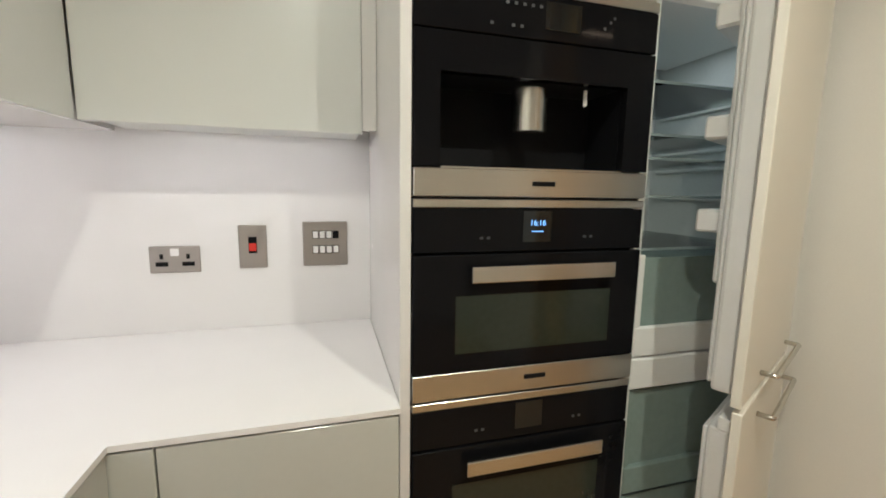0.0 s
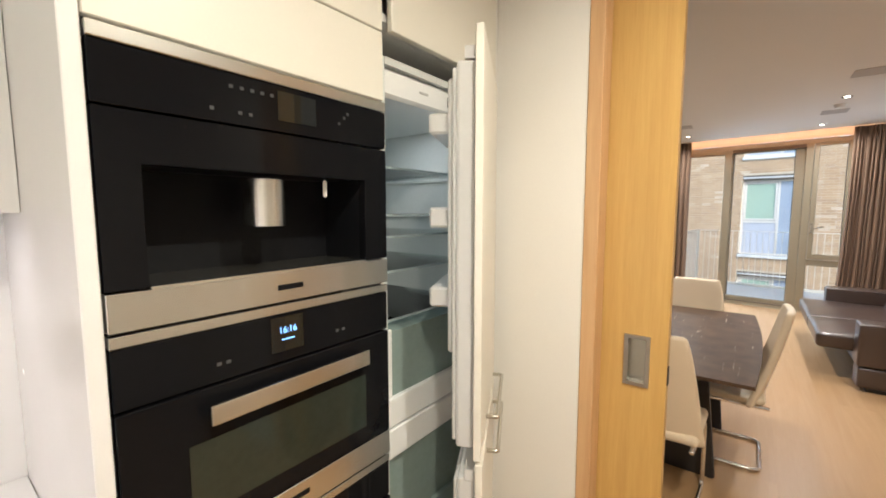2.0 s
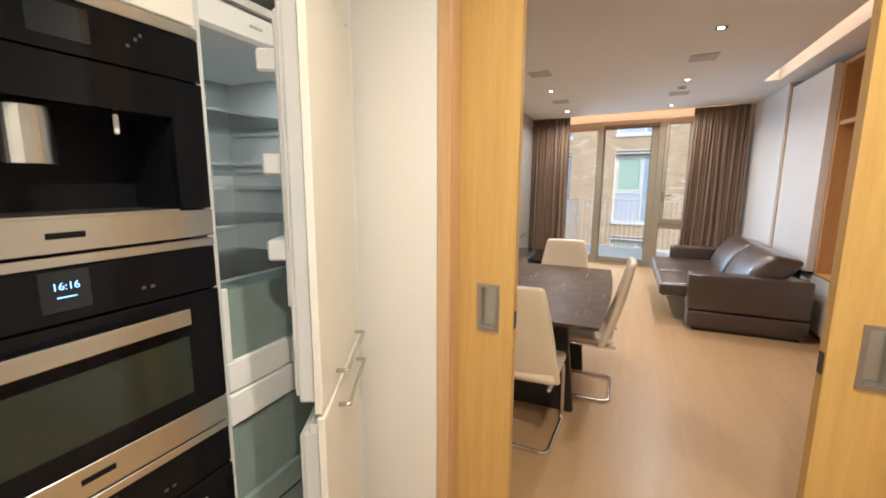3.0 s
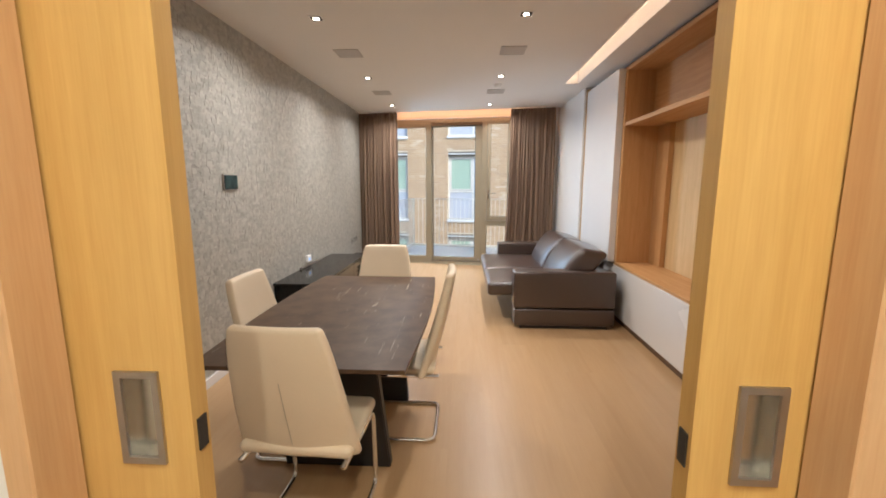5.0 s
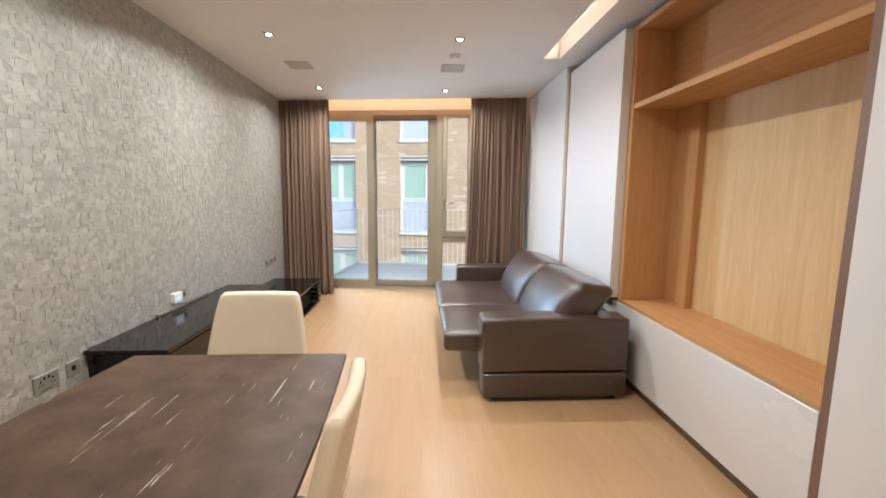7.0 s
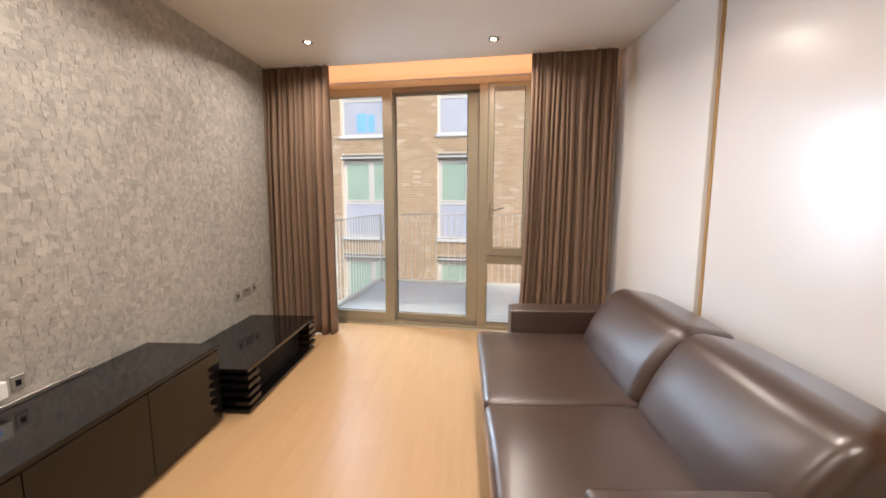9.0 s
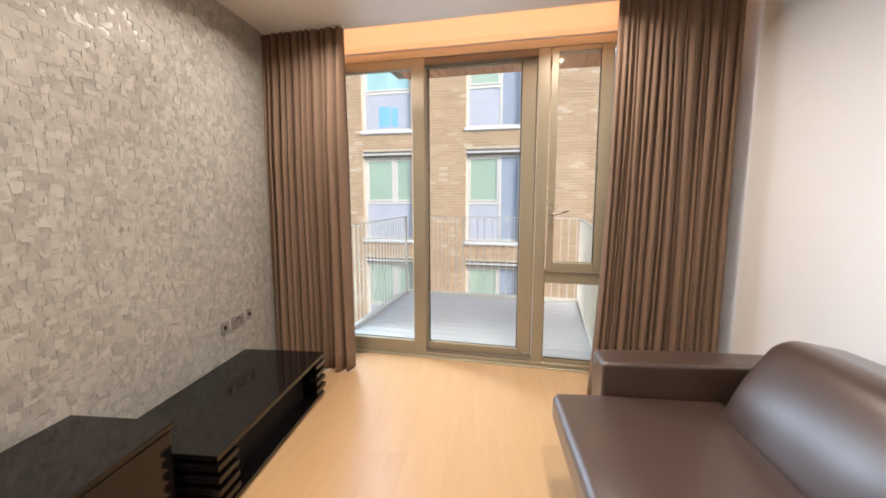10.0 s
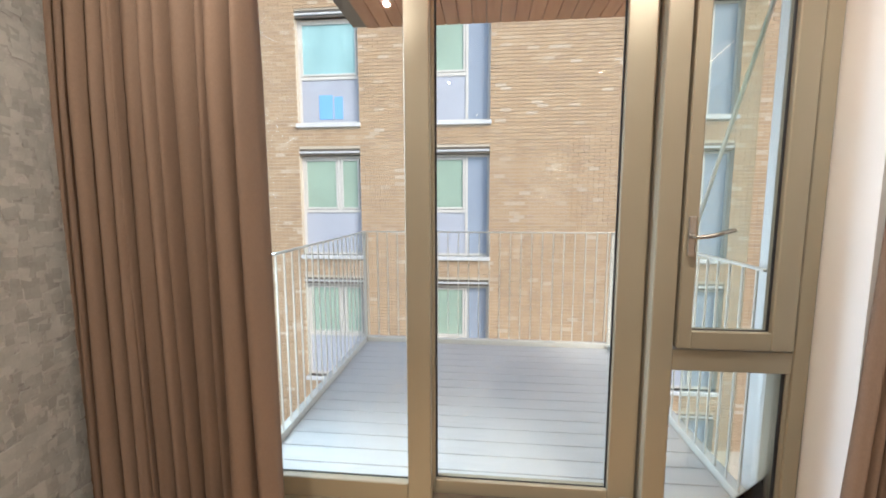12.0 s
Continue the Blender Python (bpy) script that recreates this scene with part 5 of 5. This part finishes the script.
def far_window(v0, v1, z0, z1, kind):
    """kind 1: two lights over a wide panel; 2: a light over a panel beside a tall narrow light; 4: one wide light over a wide panel."""
    u, t = FU + 0.14, 0.055
    zh, mz = z1 - 0.16, z0 + 1.03
    w = part("window", box((u, v0, zh - t, u + 0.05, v1, zh), (u, v0, z0, u + 0.05, v0 + t, zh - t), (u, v1 - t, z0, u + 0.05, v1, zh - t), (u, v0 + t, z0, u + 0.05, v1 - t, z0 + t)), FAR_FRAME, blk)
    split = {1: v0 + (v1 - v0) * 0.38, 2: v0 + (v1 - v0) * 0.365, 4: v0 + t}[kind]
    a, b = {1: (v0 + t, v1 - t), 2: (split, v1 - t), 4: (v0 + t, v1 - t)}[kind]
    if kind != 4:
        part("mullion", box((u - 0.004, split - 0.03, (mz if kind == 1 else z0 + t), u + 0.046, split + 0.03, zh - t)), FAR_FRAME, w)
    part("transom", box((u - 0.002, a, mz - 0.035, u + 0.048, b, mz + 0.035)), FAR_FRAME, w)
    lights = {1: ((v0 + t, split - 0.03), (split + 0.03, v1 - t)), 2: ((split + 0.03, v1 - t),), 4: ((v0 + t, v1 - t),)}[kind]
    for p, q in lights:
        sash = part("sash", box((u - 0.012, p + 0.01, mz + 0.045, u + 0.03, p + 0.055, zh - t - 0.01), (u - 0.012, q - 0.055, mz + 0.045, u + 0.03, q - 0.01, zh - t - 0.01), (u - 0.012, p + 0.055, mz + 0.045, u + 0.03, q - 0.055, mz + 0.09), (u - 0.012, p + 0.055, zh - t - 0.055, u + 0.03, q - 0.055, zh - t - 0.01), bevel=0.004), FAR_FRAME, w)
        part("pane", box((u + 0.012, p + 0.05, mz + 0.085, u + 0.018, q - 0.05, zh - t - 0.05)), FAR_TEAL if kind == 4 else FAR_GREEN, w)
    if kind == 2:
        part("pane", box((u + 0.02, v0 + t, z0 + t, u + 0.026, split - 0.03, zh - t)), FAR_GREY, w, "tall blue-grey light")
    part("spandrel", box((u + 0.016, a, z0 + t, u + 0.024, b, mz - 0.03)), FAR_PANEL, w, "pale lilac-grey lower panel")
    part("sill", box((FU - 0.06, v0 - 0.03, z0 - 0.09, u, v1 + 0.03, z0), bevel=0.008), FAR_SILL, w, "pale sill")
    part("head_grille", box((FU + 0.02, v0 + 0.005, z1 - 0.05, FU + 0.10, v1 - 0.005, z1 - 0.004), (FU + 0.03, v0 + 0.005, z1 - 0.15, FU + 0.10, v1 - 0.005, z1 - 0.11)), FRAME_DARK, w, "dark louvred head")
    part("head_bar", box((FU + 0.01, v0 + 0.005, z1 - 0.10, FU + 0.10, v1 - 0.005, z1 - 0.06)), FAR_SILL, w, "pale louvre bar")
    return w


facade()
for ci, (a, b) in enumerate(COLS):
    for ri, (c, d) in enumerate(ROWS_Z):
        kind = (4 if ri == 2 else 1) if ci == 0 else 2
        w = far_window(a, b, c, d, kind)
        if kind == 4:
            # blue patches painted in for the sky reflected by this window
            part("blue_reflection", box((FU + 0.148, a + 0.42, c + 0.12, FU + 0.154, a + 0.62, c + 0.62), (FU + 0.148, a + 0.66, c + 0.12, FU + 0.154, a + 0.98, c + 0.66)), FAR_BLUE, w, "blue patches painted as a reflection in the lower panel")

# side wing of the block, seen past the casement
solid("apartment_wing", box((3.2, -15.0, BOT, 7.5, -11.2, TOP)), MORTAR, "pale rendered wing of the block across the courtyard", "building", m=OUT)


def bricks():
    """Stretcher-bond bricks; a patch of single ones, the rest joined."""
    bw, bh, j = 0.215, 0.065, 0.010
    unit = np.array([(a, b, c) for a in (0, 1) for b in (0, 1) for c in (0, 1)], float)
    quads = np.array([(0, 1, 3, 2), (0, 4, 5, 1), (0, 2, 6, 4), (1, 5, 7, 3), (2, 3, 7, 6)])
    spots, near = [], []
    z, row = -4.2, 0
    rnd = random.Random(5)
    while z < 6.35:
        v = -9.4 + (0.1125 if row % 2 else 0)
        holes = sorted(COLS) if any(c - 0.085 < z + bh and z < d + 0.005 for c, d in ROWS_Z) else []
        while v < 5.4:
            a, b = v, v + bw
            for h0, h1 in holes:
                if a < h1 and b > h0:
                    a, b = (a, h0) if a < h0 else (h1, b)
            if b - a > 0.02:
                whole = b - a > bw - 0.001
                (near if whole and -1.9 < v < 0.2 and 1.0 < z < 3.4 and len(near) < 300 else spots).append((a, z, rnd.uniform(-0.003, 0.004), b - a))
            v += bw + j
        z += bh + j
        row += 1
    sp = np.array(spots)
    size = np.array((0.02, bw, bh))
    dims = np.stack([np.full(len(sp), 0.02), sp[:, 3], np.full(len(sp), bh)], 1)
    ver = (unit[None] * dims[:, None] + np.stack([FU - 0.004 + sp[:, 2], sp[:, 0], sp[:, 1]], 1)[:, None]).reshape(-1, 3)
    fac = (quads[None] + 8 * np.arange(len(sp))[:, None, None]).reshape(-1, 4)
    me = bpy.data.meshes.new("brickwork")
    me.from_pydata(ver.tolist(), [], fac.tolist())
    me.materials.append(BRICK)
    o = new("brickwork", me)
    o.parent = blk
    tagged(o, "buff stretcher-bond brickwork", kind="stuff")
    one = bpy.data.meshes.new("brick")
    one.from_pydata((unit * size).tolist(), [], quads.tolist())
    one.materials.append(BRICK)
    for v, zz, d, _w in near:
        o = new("brick", one)
        o.parent = blk
        o.location = (FU - 0.004 + d, v, zz)


bricks()


# ---- floor boards ----
floor_ob = bpy.data.objects["floor"]


def floor_boards():
    rnd = random.Random(11)
    meshes = {}
    y, row = -1.80, 0
    while y < 1.73:
        w = min(0.22, 1.73 - y)
        end = win_x(y + (w if y < 0 else 0)) - 0.06
        x = 1.46 - rnd.uniform(0.2, 1.8)
        while x < end:
            ln = rnd.choice((1.8, 2.0, 2.2, 2.4))
            a, b = max(x, 1.464), min(x + ln, end)
            if b - a > 0.05:
                key = (round(b - a, 3), round(w, 3))
                if key not in meshes:
                    meshes[key] = mesh_of("floor_board", box((0, 0, -0.0135, b - a, w, 0.0)), OAK_FLOOR)
                o = new("floor_board", meshes[key])
                o.parent = floor_ob
                o.location = (a, y, 0)
            x += ln
        y += 0.22
        row += 1
    for k in range(16):
        yy = -2.19 + k * 0.24
        if yy < 1.59:
            o = new("floor_board", meshes.setdefault("kitchen", mesh_of("floor_board", box((0, 0.0006, -0.0135, 2.431, 0.2394, -0.0005)), OAK_FLOOR)))
            o.parent = floor_ob
            o.location = (-0.968, yy, 0)


floor_boards()


# ---- wallpaper flakes ----
def wallpaper_flakes():
    """Thin overlapping chips, each at its own slight turn and lift, over the papered wall."""
    rng = np.random.default_rng(21)
    px, pz = 0.038, 0.029
    gx, gz = np.meshgrid(np.arange(1.70, 8.25, px), np.arange(0.09, H - 0.01, pz))
    n = gx.size
    cx = gx.ravel() + rng.uniform(-0.5, 0.5, n) * px
    cz = np.clip(gz.ravel() + rng.uniform(-0.5, 0.5, n) * pz, 0.10, H - 0.03)
    hw, hh = rng.uniform(0.012, 0.033, n), rng.uniform(0.010, 0.024, n)
    turn = rng.normal(0, 0.13, n)
    lx, lz = rng.normal(0, 0.030, n), rng.normal(0, 0.026, n)
    lift = 0.0011 + rng.uniform(0, 0.0008, n)
    corner = np.array([(-1, -1), (1, -1), (1, 1), (-1, 1)], float)
    jit = rng.uniform(0.8, 1.1, (n, 4, 2))
    dx, dz = corner[None, :, 0] * jit[..., 0] * hw[:, None], corner[None, :, 1] * jit[..., 1] * hh[:, None]
    x = cx[:, None] + dx * np.cos(turn)[:, None] - dz * np.sin(turn)[:, None]
    z = cz[:, None] + dx * np.sin(turn)[:, None] + dz * np.cos(turn)[:, None]
    up = np.clip(lift[:, None] + dx * lx[:, None] + dz * lz[:, None], 0.0003, 0.0035)
    top = np.stack([x, 1.73 - up, z], 2)
    foot = np.stack([x, np.full_like(x, 1.7305), z], 2)
    ver = np.concatenate([top, foot], 1).reshape(-1, 3)
    quads = np.array([(0, 1, 2, 3), (0, 4, 5, 1), (1, 5, 6, 2), (2, 6, 7, 3), (3, 7, 4, 0)])
    fac = (quads[None] + 8 * np.arange(n)[:, None, None]).reshape(-1, 4)
    me = bpy.data.meshes.new("wallpaper_flakes")
    me.from_pydata(ver.tolist(), [], fac.tolist())
    me.materials.append(FLAKE)
    o = new("wallpaper_flakes", me)
    o.parent = bpy.data.objects["wall_north"]
    tagged(o, "overlapping silver-grey wallpaper chips with a soft sheen", kind="stuff")


wallpaper_flakes()
